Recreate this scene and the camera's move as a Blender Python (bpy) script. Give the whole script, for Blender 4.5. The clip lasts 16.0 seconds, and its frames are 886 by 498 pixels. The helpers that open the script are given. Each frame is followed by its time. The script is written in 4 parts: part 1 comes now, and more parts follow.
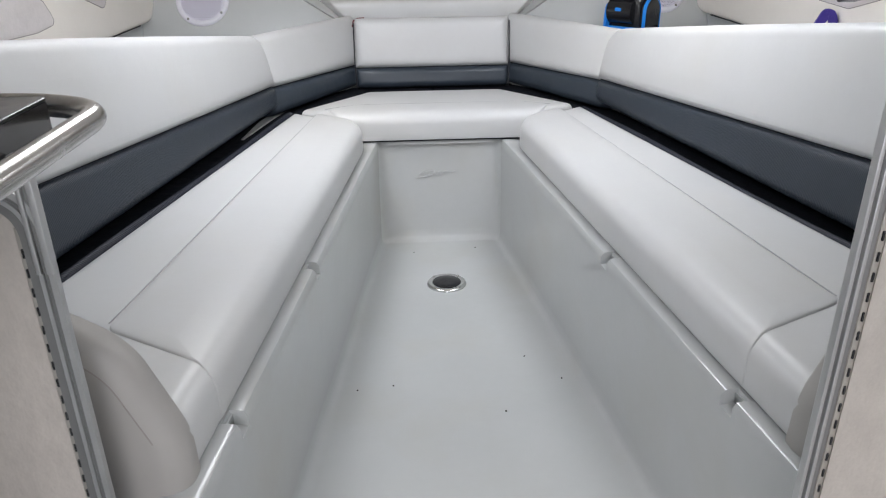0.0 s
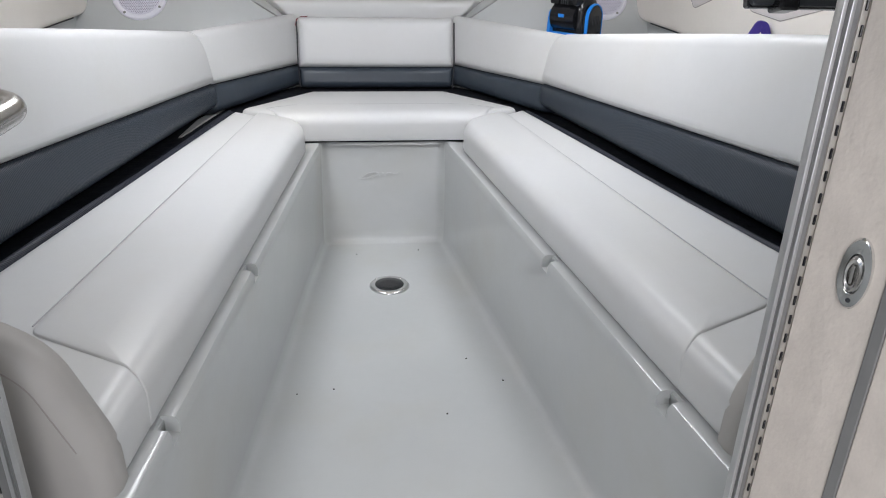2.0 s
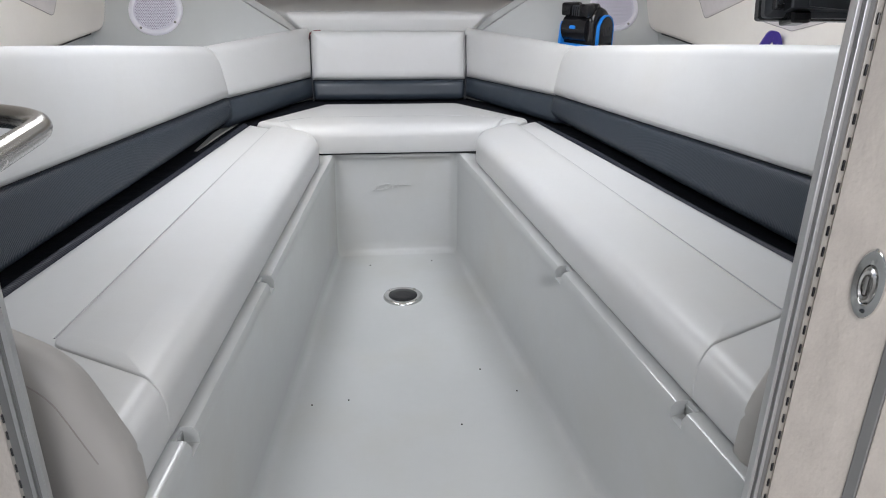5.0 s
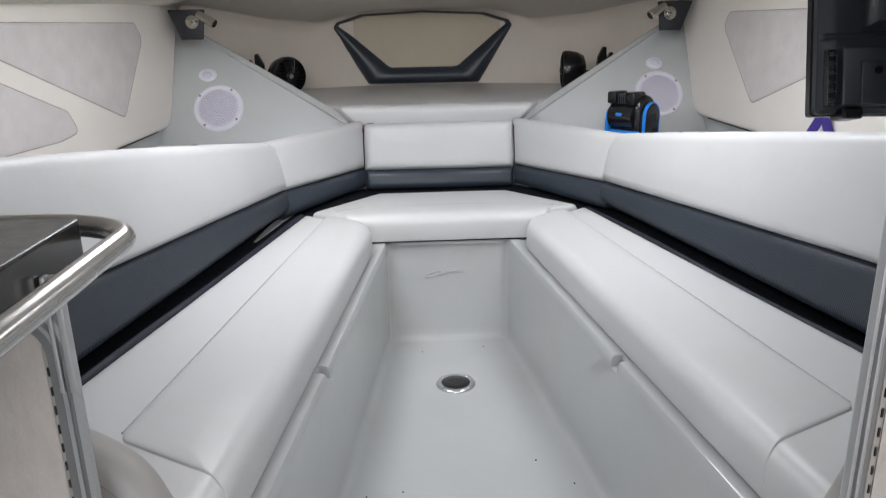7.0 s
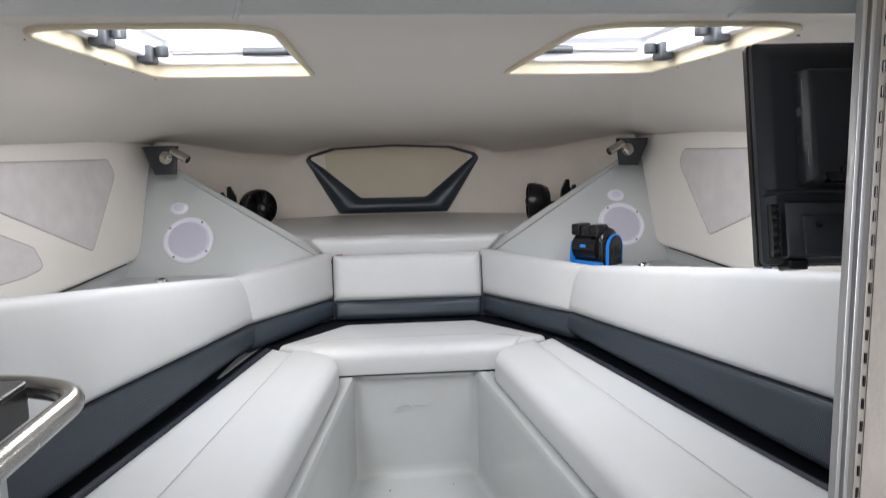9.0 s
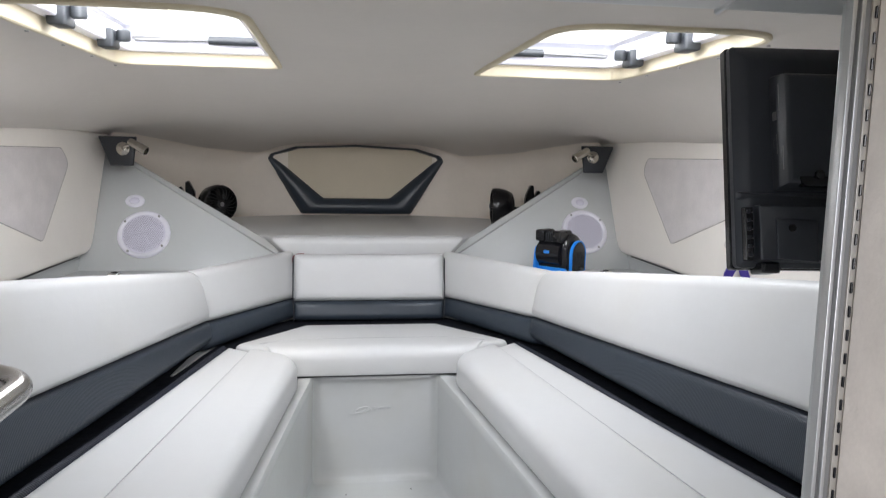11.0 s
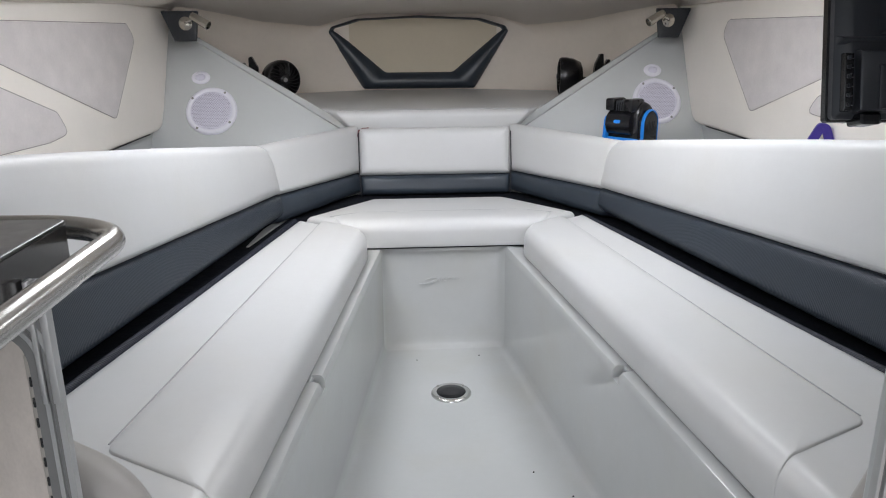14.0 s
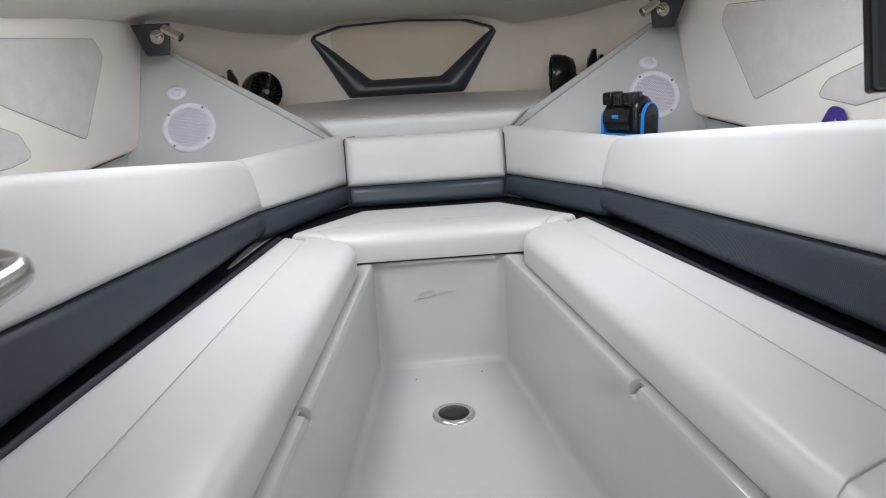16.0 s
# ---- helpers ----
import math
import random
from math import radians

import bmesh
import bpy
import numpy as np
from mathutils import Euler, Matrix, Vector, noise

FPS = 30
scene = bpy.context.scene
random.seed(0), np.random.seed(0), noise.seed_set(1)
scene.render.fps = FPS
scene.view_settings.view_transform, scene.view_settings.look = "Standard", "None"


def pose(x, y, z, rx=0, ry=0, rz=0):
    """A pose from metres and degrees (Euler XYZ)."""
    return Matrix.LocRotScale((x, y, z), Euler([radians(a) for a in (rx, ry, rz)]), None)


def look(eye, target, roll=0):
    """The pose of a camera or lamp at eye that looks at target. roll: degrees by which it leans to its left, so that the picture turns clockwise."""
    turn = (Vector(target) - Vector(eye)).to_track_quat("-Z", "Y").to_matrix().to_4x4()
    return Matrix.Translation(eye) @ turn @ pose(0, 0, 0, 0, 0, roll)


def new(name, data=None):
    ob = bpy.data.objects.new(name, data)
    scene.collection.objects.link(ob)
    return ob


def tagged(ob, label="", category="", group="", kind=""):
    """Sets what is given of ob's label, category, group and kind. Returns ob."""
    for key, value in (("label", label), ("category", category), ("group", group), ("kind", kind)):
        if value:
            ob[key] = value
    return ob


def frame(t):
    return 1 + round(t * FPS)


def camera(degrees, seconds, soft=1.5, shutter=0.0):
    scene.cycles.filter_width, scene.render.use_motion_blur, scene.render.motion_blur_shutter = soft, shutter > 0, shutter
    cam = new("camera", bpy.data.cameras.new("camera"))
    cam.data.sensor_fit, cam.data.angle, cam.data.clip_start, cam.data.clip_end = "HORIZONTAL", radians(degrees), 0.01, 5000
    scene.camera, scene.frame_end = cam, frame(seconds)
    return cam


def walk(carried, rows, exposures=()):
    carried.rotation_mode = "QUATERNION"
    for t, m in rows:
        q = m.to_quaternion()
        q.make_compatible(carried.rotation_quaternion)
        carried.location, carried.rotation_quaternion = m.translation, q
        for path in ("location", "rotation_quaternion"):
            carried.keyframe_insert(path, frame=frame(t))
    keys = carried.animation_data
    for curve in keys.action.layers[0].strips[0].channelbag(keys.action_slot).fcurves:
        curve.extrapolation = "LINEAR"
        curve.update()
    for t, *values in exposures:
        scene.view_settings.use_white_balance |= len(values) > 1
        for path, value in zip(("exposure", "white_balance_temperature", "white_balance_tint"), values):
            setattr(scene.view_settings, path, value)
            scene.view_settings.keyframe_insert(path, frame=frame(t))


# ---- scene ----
cam = camera(62.0, 16.0, soft=1.05, shutter=0.3)
# seconds, x, y, z, yaw, pitch, roll
PATH = [
    (0.0, -0.1045, -0.0495, 0.9613, -3.19, -24.27, 0.68),
    (0.5, -0.0981, -0.0430, 0.9550, -4.67, -23.90, -0.76),
    (1.0, -0.0958, -0.0417, 0.9537, -5.98, -24.08, -1.19),
    (1.5, -0.0941, -0.0424, 0.9581, -6.59, -24.13, -1.29),
    (2.0, -0.0963, -0.0429, 0.9578, -6.89, -24.07, -1.37),
    (2.5, -0.0958, -0.0445, 0.9625, -6.93, -23.97, -1.38),
    (3.0, -0.0948, -0.0456, 0.9624, -6.84, -23.88, -1.44),
    (3.5, -0.0973, -0.0491, 0.9627, -6.71, -23.81, -1.29),
    (6.0, -0.1094, -0.0524, 0.9644, -4.66, -22.34, 0.29),
    (6.5, -0.1210, -0.0586, 0.9690, -3.03, -20.93, 0.70),
    (7.0, -0.1162, -0.0583, 0.9913, -2.96, -17.17, 1.06),
    (7.5, -0.1093, -0.0559, 1.0006, -3.71, -14.15, 1.07),
    (8.0, -0.1065, -0.0530, 1.0092, -4.47, -12.57, 0.93),
    (8.5, -0.1033, -0.0473, 1.0151, -4.91, -10.82, 0.81),
    (9.0, -0.0997, -0.0550, 1.0304, -5.09, -7.95, 1.02),
    (9.2, -0.0988, -0.0555, 1.0372, -5.16, -5.50, 1.22),
    (9.6, -0.1002, -0.0533, 1.0374, -5.52, -2.35, 1.05),
    (10.0, -0.1041, -0.0474, 1.0317, -6.29, -1.76, 0.47),
    (10.4, -0.1091, -0.0400, 1.0224, -7.18, -3.12, -0.28),
    (10.8, -0.1134, -0.0331, 1.0122, -7.90, -5.81, -0.93),
    (11.3, -0.1154, -0.0280, 1.0019, -8.14, -10.11, -1.22),
    (11.5, -0.1142, -0.0255, 0.9920, -7.91, -11.99, -1.02),
    (12.0, -0.1180, -0.0255, 0.9953, -7.29, -13.75, -0.43),
    (12.5, -0.1245, -0.0265, 1.0012, -5.95, -12.83, 0.14),
    (13.0, -0.1306, -0.0277, 0.9969, -4.44, -12.68, -0.02),
    (13.5, -0.1296, -0.0306, 0.9955, -3.62, -14.08, 0.10),
    (14.0, -0.1293, -0.0247, 0.9801, -3.48, -16.62, 0.40),
    (14.5, -0.1322, -0.0287, 0.9873, -3.47, -16.76, 0.36),
    (15.0, -0.1305, -0.0271, 0.9883, -3.57, -16.41, 0.55),
    (15.5, -0.1406, -0.0363, 0.9840, -3.73, -16.57, 1.39),
    (16.0, -0.1086, 0.1043, 0.9456, -4.32, -15.90, 3.09),
]
walk(cam, [(t, pose(x, y, z, 90 + pitch, roll, yaw)) for t, x, y, z, yaw, pitch, roll in PATH],
     [(0.0, 0.19), (9.2, 0.18), (11.3, 0.24), (13.0, 0.19), (16.0, 0.21)])

# ---- world and light ----
world = bpy.data.worlds.new("sky")
scene.world = world
world.use_nodes = True
wn, wl = world.node_tree.nodes, world.node_tree.links
sky = wn.new("ShaderNodeTexSky")
sky.sky_type, sky.sun_disc = "NISHITA", False
sky.sun_elevation, sky.sun_rotation = radians(62), radians(200)
wl.new(sky.outputs[0], wn["Background"].inputs[0])
wn["Background"].inputs[1].default_value = 0.07


def lamp(name, kind, m, energy, size=None, size_y=None, colour=(1, 1, 1), angle=None):
    data = bpy.data.lights.new(name, kind)
    data.energy, data.color = energy, colour
    if size:
        data.shape, data.size, data.size_y = "RECTANGLE", size, size_y or size
    if angle:
        data.angle = radians(angle)
    ob = new(name, data)
    ob.matrix_world = m
    return ob


lamp("sun", "SUN", look((-1, -3, 6), (0, 0, 0)), 0.6, colour=(1, 0.96, 0.9), angle=25)
lamp("companionway_daylight", "AREA", look((-0.30, -1.5, 1.05), (0.38, 1.8, 1.03)), 15.0, 1.1, 0.75, (0.985, 0.96, 1.0))
lamp("cockpit_sky", "AREA", look((0.05, -0.75, 1.95), (0.0, 0.55, 0.3)), 14.0, 1.5, 1.3, (1.0, 0.985, 0.975))
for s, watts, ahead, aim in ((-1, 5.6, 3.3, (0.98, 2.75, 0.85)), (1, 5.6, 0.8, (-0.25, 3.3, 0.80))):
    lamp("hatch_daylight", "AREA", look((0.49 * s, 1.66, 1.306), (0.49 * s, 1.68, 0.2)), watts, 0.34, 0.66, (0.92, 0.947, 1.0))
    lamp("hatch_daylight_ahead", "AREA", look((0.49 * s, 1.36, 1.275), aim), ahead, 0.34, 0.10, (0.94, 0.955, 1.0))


# ---- materials ----
def material(name, colour, rough=0.5, metal=0.0, vary=0.06, scale=8.0, bump=0.0, bump_scale=300.0, coat=0.0, spec=0.5,
             stain=0.0, weave=0.0, stretch=None):
    m = bpy.data.materials.new(name)
    m.use_nodes = True
    n, l = m.node_tree.nodes, m.node_tree.links
    b = n["Principled BSDF"]
    b.inputs["Roughness"].default_value = rough
    b.inputs["Metallic"].default_value = metal
    b.inputs["Coat Weight"].default_value = coat
    b.inputs["Coat Roughness"].default_value = 0.08
    b.inputs["Specular IOR Level"].default_value = spec
    tc = n.new("ShaderNodeTexCoord")
    place = tc.outputs["Object"]
    if stretch:
        mp = n.new("ShaderNodeMapping")
        mp.inputs["Scale"].default_value = stretch
        l.new(place, mp.inputs["Vector"])
        place = mp.outputs[0]
    big = n.new("ShaderNodeTexNoise")
    big.inputs["Scale"].default_value, big.inputs["Detail"].default_value = scale, 5
    l.new(place, big.inputs["Vector"])
    fine = n.new("ShaderNodeTexNoise")
    fine.inputs["Scale"].default_value, fine.inputs["Detail"].default_value = scale * 11, 3
    l.new(place, fine.inputs["Vector"])
    add = n.new("ShaderNodeMath")
    add.operation = "MULTIPLY_ADD"
    add.inputs[1].default_value = 0.35
    l.new(fine.outputs[0], add.inputs[0])
    l.new(big.outputs[0], add.inputs[2])
    ramp = n.new("ShaderNodeMapRange")
    ramp.inputs[1].default_value, ramp.inputs[2].default_value = 0.35, 1.0
    ramp.inputs[3].default_value, ramp.inputs[4].default_value = 1 - vary, 1 + vary
    l.new(add.outputs[0], ramp.inputs[0])
    mul = n.new("ShaderNodeVectorMath")
    mul.operation = "SCALE"
    mul.inputs[0].default_value = colour
    l.new(ramp.outputs[0], mul.inputs["Scale"])
    out = mul.outputs[0]
    if stain:
        st = n.new("ShaderNodeTexNoise")
        st.inputs["Scale"].default_value, st.inputs["Detail"].default_value = 3.1, 6
        l.new(tc.outputs["Object"], st.inputs["Vector"])
        sr = n.new("ShaderNodeMapRange")
        sr.inputs[1].default_value, sr.inputs[2].default_value = 0.5, 0.75
        sr.inputs[4].default_value = stain
        l.new(st.outputs[0], sr.inputs[0])
        mix = n.new("ShaderNodeMix")
        mix.data_type = "RGBA"
        mix.inputs[7].default_value = (colour[0] * 0.93, colour[1] * 0.88, colour[2] * 0.78, 1)
        l.new(sr.outputs[0], mix.inputs[0])
        l.new(out, mix.inputs[6])
        out = mix.outputs[2]
    l.new(out, b.inputs["Base Color"])
    rr = n.new("ShaderNodeMapRange")
    rr.inputs[3].default_value, rr.inputs[4].default_value = max(rough - 0.06, 0.02), min(rough + 0.08, 1)
    l.new(big.outputs[0], rr.inputs[0])
    l.new(rr.outputs[0], b.inputs["Roughness"])
    if bump:
        if weave:
            tex = n.new("ShaderNodeTexWave")
            tex.wave_type, tex.bands_direction = "BANDS", "Y"
            tex.inputs["Scale"].default_value, tex.inputs["Distortion"].default_value = weave, 0.3
        else:
            tex = n.new("ShaderNodeTexNoise")
            tex.inputs["Scale"].default_value, tex.inputs["Detail"].default_value = bump_scale, 4
        l.new(tc.outputs["Object"], tex.inputs["Vector"])
        soft = n.new("ShaderNodeMath")
        soft.operation = "MULTIPLY_ADD"
        soft.inputs[1].default_value = 14.0
        l.new(big.outputs[0], soft.inputs[0])
        l.new(tex.outputs[0], soft.inputs[2])
        bp = n.new("ShaderNodeBump")
        bp.inputs["Strength"].default_value, bp.inputs["Distance"].default_value = bump, 0.0006
        l.new(soft.outputs[0] if not weave else tex.outputs[0], bp.inputs["Height"])
        l.new(bp.outputs[0], b.inputs["Normal"])
    return m


GEL = material("grey_gelcoat", (0.485, 0.496, 0.49), 0.10, vary=0.03, scale=5, bump=0.06, bump_scale=90, stain=0.5)
GEL_PANEL = material("satin_grey_gelcoat", (0.56, 0.574, 0.57), 0.30, vary=0.03, scale=5, bump=0.08, bump_scale=400)
VINYL = material("white_vinyl", (0.605, 0.606, 0.603), 0.36, vary=0.025, scale=6, bump=0.25, bump_scale=520, stain=0.25)
VINYL_WARM = material("off_white_vinyl", (0.90, 0.85, 0.785), 0.5, vary=0.03, scale=6, bump=0.25, bump_scale=520)
SLATE = material("slate_grey_vinyl", (0.027, 0.036, 0.049), 0.4, vary=0.12, scale=9, bump=0.5, weave=78)
SLATE_PLAIN = material("dark_grey_vinyl", (0.036, 0.047, 0.062), 0.33, vary=0.12, scale=9, bump=0.3, bump_scale=420)
NAVY_RIB = material("navy_ribbed_fabric", (0.008, 0.011, 0.021), 0.6, vary=0.2, scale=20, bump=0.8, weave=60)
# black of the gap liner and of the shadow lines beneath the cushions
CLOTH_AND_SHADOW = material("black_fabric_and_shadow", (0.006, 0.007, 0.011), 0.8, spec=0.15, vary=0.2, scale=30, bump=0.4, bump_scale=700)
PLASTIC = material("black_plastic", (0.026, 0.029, 0.033), 0.45, vary=0.15, scale=15, bump=0.2, bump_scale=800)
TV_SHELL = material("charcoal_plastic", (0.033, 0.036, 0.043), 0.30, vary=0.12, scale=12, bump=0.25, bump_scale=900)
FAN_BLACK = material("glossy_fan_plastic", (0.005, 0.005, 0.006), 0.25, vary=0.1)
PLASTIC_GLOSS = material("glossy_black_plastic", (0.01, 0.01, 0.012), 0.18, vary=0.1)
BLUE = material("bright_blue_plastic", (0.01, 0.22, 0.72), 0.35, vary=0.08)
PURPLE = material("purple_webbing", (0.05, 0.03, 0.26), 0.7, vary=0.15, scale=40, bump=0.4, bump_scale=500)
WHITE_PLASTIC = material("white_plastic", (0.84, 0.83, 0.90), 0.35, vary=0.03)
MESH_GREY = material("grille_grey", (0.72, 0.70, 0.80), 0.6, vary=0.05, scale=40)
SUEDE = material("grey_suede", (0.70, 0.655, 0.64), 0.85, vary=0.10, scale=14, bump=0.5, bump_scale=300)
DOOR_SUEDE = material("beige_suede", (0.545, 0.495, 0.445), 0.8, vary=0.12, scale=30, bump=0.4, bump_scale=260, stretch=(1.2, 1.2, 0.7))
LINER = material("beige_headliner", (0.88, 0.805, 0.715), 0.75, vary=0.05, scale=4, bump=0.4, bump_scale=350)
TAN = material("tan_vinyl", (0.72, 0.64, 0.50), 0.6, vary=0.04, scale=6, bump=0.3, bump_scale=420)
CEIL = material("grey_headliner", (0.69, 0.642, 0.592), 0.7, vary=0.04, scale=3, bump=0.35, bump_scale=350)
STEEL = material("polished_stainless", (0.50, 0.49, 0.475), 0.24, metal=1.0, vary=0.06, scale=20)
ALU = material("brushed_aluminium", (0.55, 0.55, 0.55), 0.38, metal=0.85, vary=0.06, scale=25, bump=0.15, bump_scale=300)
ALU_GREY = material("grey_anodised_aluminium", (0.24, 0.238, 0.235), 0.45, metal=0.5, vary=0.06, scale=25)
COUNTER = material("dark_grey_laminate", (0.035, 0.034, 0.033), 0.3, vary=0.2, scale=60)
# cream brightened so the entrance trim carries cockpit light in its colour
TRIM_LIT = material("lit_cream_trim", (0.88, 0.79, 0.60), 0.45, vary=0.05, scale=10)
COUNTER_EDGE = material("dark_edge_banding", (0.028, 0.026, 0.025), 0.16, vary=0.2, scale=40)
CREAM = material("cream_trim", (0.68, 0.60, 0.43), 0.5, vary=0.06, scale=14)
CHROME = material("chrome", (0.75, 0.75, 0.74), 0.1, metal=1.0, vary=0.03)
DIRT = material("dark_crumb", (0.02, 0.015, 0.012), 0.8)
RED = material("red_thread", (0.16, 0.022, 0.03), 0.7)
# white vinyl darkened: the shade on the seat ends is in this colour
BOLSTER_SHADED = material("shaded_white_vinyl", (0.41, 0.39, 0.366), 0.42, vary=0.03, scale=6, bump=0.25, bump_scale=520)
NICKEL = material("satin_nickel", (0.50, 0.47, 0.42), 0.2, metal=1.0, vary=0.06, scale=30)
HINGE = material("satin_hinge_metal", (0.46, 0.43, 0.39), 0.45, metal=0.6, vary=0.08, scale=30)
# taupe for the bolster seam and the painted recess shadow of the insets
SEAM_AND_SHADOW = material("taupe_seam_and_shadow", (0.34, 0.31, 0.29), 0.8)
STITCH = material("grey_stitching", (0.43, 0.43, 0.435), 0.7)
PIPING_AND_SHADOW = material("dark_piping_and_shadow", (0.02, 0.02, 0.024), 0.5)
MOUNT = material("near_black_vinyl", (0.016, 0.018, 0.022), 0.45, vary=0.12, scale=20, bump=0.3, bump_scale=420)
EMBLEM = material("raised_gelcoat", (0.57, 0.58, 0.575), 0.06, vary=0.02)
HAZE = bpy.data.materials.new("bright_overcast")
HAZE.use_nodes = True
hn = HAZE.node_tree.nodes
he = hn.new("ShaderNodeEmission")
he.inputs[0].default_value, he.inputs[1].default_value = (1.0, 0.99, 0.98, 1), 1.5
HAZE.node_tree.links.new(he.outputs[0], hn["Material Output"].inputs[0])


# ---- mesh helpers ----
def part(name, bm, mat, parent=None, label="", smooth=True, m=None):
    """Links a bmesh as one mesh object under a thing or a part."""
    bmesh.ops.recalc_face_normals(bm, faces=bm.faces)
    me = bpy.data.meshes.new(name)
    if m is not None:
        bm.transform(m)
        if m.determinant() < 0:
            bmesh.ops.reverse_faces(bm, faces=bm.faces)
    for f in bm.faces:
        f.smooth = smooth
    bm.to_mesh(me)
    bm.free()
    if smooth:
        me.set_sharp_from_angle(angle=radians(42))
    me.materials.append(mat)
    ob = new(name, me)
    if parent:
        ob.parent = parent
    if label:
        ob["label"] = label
    return ob


def empty(name, label, category, group="", kind=""):
    return tagged(new(name), label, category, group, kind)


class Outline(list):
    """A closed 2D outline that remembers its sharp corners and their radii."""
    corners, radii, steps = (), (), 5


def rounded(points, radii, steps=5):
    """A closed 2D outline with rounded corners. radii: one for all or one a corner."""
    n = len(points)
    radii = [radii] * n if isinstance(radii, (int, float)) else list(radii)
    out = Outline()
    out.corners, out.radii, out.steps = [Vector(p) for p in points], radii, steps
    for i in range(n):
        p, a, b = (Vector(points[k % n]) for k in (i, i - 1, i + 1))
        r = radii[i]
        if r <= 0:
            out.append(p)
            continue
        da, db = (a - p).normalized(), (b - p).normalized()
        half = math.acos(max(-1, min(1, da.dot(db)))) / 2
        d = min(r / max(math.tan(half), 1e-4), (a - p).length * 0.48, (b - p).length * 0.48)
        p0, p1 = p + da * d, p + db * d
        for k in range(steps + 1):
            t = k / steps
            out.append(p0 * (1 - t) ** 2 + p * 2 * t * (1 - t) + p1 * t * t)
    return out


def inset(outline, d):
    """Moves a closed outline inwards by d."""
    base = outline.corners if isinstance(outline, Outline) else outline
    n = len(base)
    area = sum(base[i - 1].cross(base[i]) for i in range(n))
    s = 1 if area > 0 else -1
    out, turn = [], []
    for i in range(n):
        e0, e1 = (base[i] - base[i - 1]).normalized(), (base[(i + 1) % n] - base[i]).normalized()
        n0, n1 = Vector((-e0.y, e0.x)) * s, Vector((-e1.y, e1.x)) * s
        out.append(base[i] + (n0 + n1) * (d / max(1 + n0.dot(n1), 0.3)))
        turn.append(e0.cross(e1) * s)
    if not isinstance(outline, Outline):
        return out
    radii = [max(r - d * (1 if t > 0 else -1), 0.0006) if r > 0 else 0.0 for r, t in zip(outline.radii, turn)]
    return rounded(out, radii, outline.steps)


def loft(loops, caps=(True, True), closed=True):
    """A bmesh through loops of 3D points with equal counts."""
    bm = bmesh.new()
    rings = [[bm.verts.new(p) for p in loop] for loop in loops]
    n = len(rings[0])
    for a, b in zip(rings, rings[1:]):
        for i in range(n if closed else n - 1):
            j = (i + 1) % n
            bm.faces.new((a[i], a[j], b[j], b[i]))
    if caps[0]:
        bm.faces.new(rings[0])
    if caps[1]:
        bm.faces.new(rings[-1])
    return bm


def roll(thick, r, steps=5, hold=0.004, crown=0.0):
    """An (inset, height) section: a slab with its upper edge rounded by r, from height 0 to thick."""
    out = [(0.0, 0.0), (0.0, max(thick - r, 0.001))]
    for k in range(1, steps + 1):
        a = math.pi / 2 * k / steps
        out.append((r * (1 - math.cos(a)), thick - r + r * math.sin(a)))
    out.append((r + hold, thick + crown * 0.3))
    if crown:
        out.append((r + hold * 8, thick + crown))
    return out


def slab(outline, section):
    """A bmesh from a flat outline and a section of (inset, height)."""
    return loft([[(p.x, p.y, h) for p in inset(outline, d)] for d, h in section])


def box(x0, x1, y0, y1, z0, z1, r=0.004):
    outline = rounded([(x0, y0), (x1, y0), (x1, y1), (x0, y1)], min(r, (x1 - x0) * .45, (y1 - y0) * .45), 3)
    e = min(r, (z1 - z0) * 0.4, (x1 - x0) * .3, (y1 - y0) * .3)
    return slab(outline, [(e, z0), (e * 0.3, z0 + e * 0.3), (0, z0 + e), (0, z1 - e), (e * 0.3, z1 - e * 0.3), (e, z1)])


def disc(rings, sides=40):
    """A turned bmesh about z from (radius, height) pairs."""
    return loft([[(r * math.cos(2 * math.pi * k / sides), r * math.sin(2 * math.pi * k / sides), h) for k in range(sides)]
                 for r, h in rings])


def tube(points, r, sides=14):
    """A round bar along 3D points."""
    pts = [Vector(p) for p in points]
    loops = []
    side = None
    for i, p in enumerate(pts):
        d = (pts[min(i + 1, len(pts) - 1)] - pts[max(i - 1, 0)]).normalized()
        ref = side if side is not None else (Vector((0, 0, 1)) if abs(d.z) < 0.9 else Vector((1, 0, 0)))
        side = (ref - d * ref.dot(d)).normalized()
        other = d.cross(side)
        loops.append([p + side * (r * math.cos(2 * math.pi * k / sides)) + other * (r * math.sin(2 * math.pi * k / sides)) for k in range(sides)])
    return loft(loops)


def bend(points, radius, steps=8):
    """A 3D polyline with its corners rounded."""
    pts = [Vector(p) for p in points]
    out = [pts[0]]
    for a, p, b in zip(pts, pts[1:], pts[2:]):
        d = min(radius, (a - p).length * 0.49, (b - p).length * 0.49)
        p0, p1 = p + (a - p).normalized() * d, p + (b - p).normalized() * d
        out += [p0 * (1 - t) ** 2 + p * 2 * t * (1 - t) + p1 * t * t for t in (k / steps for k in range(steps + 1))]
    return out + [pts[-1]]


def face_frame(origin, u, v):
    """The matrix whose x runs along u, y up along v, z out of the face."""
    u, v = Vector(u).normalized(), Vector(v)
    v = (v - u * v.dot(u)).normalized()
    w = u.cross(v)
    return Matrix(((u.x, v.x, w.x, origin[0]), (u.y, v.y, w.y, origin[1]), (u.z, v.z, w.z, origin[2]), (0, 0, 0, 1)))


def mirror(s):
    return Matrix.Diagonal((s, 1, 1, 1))


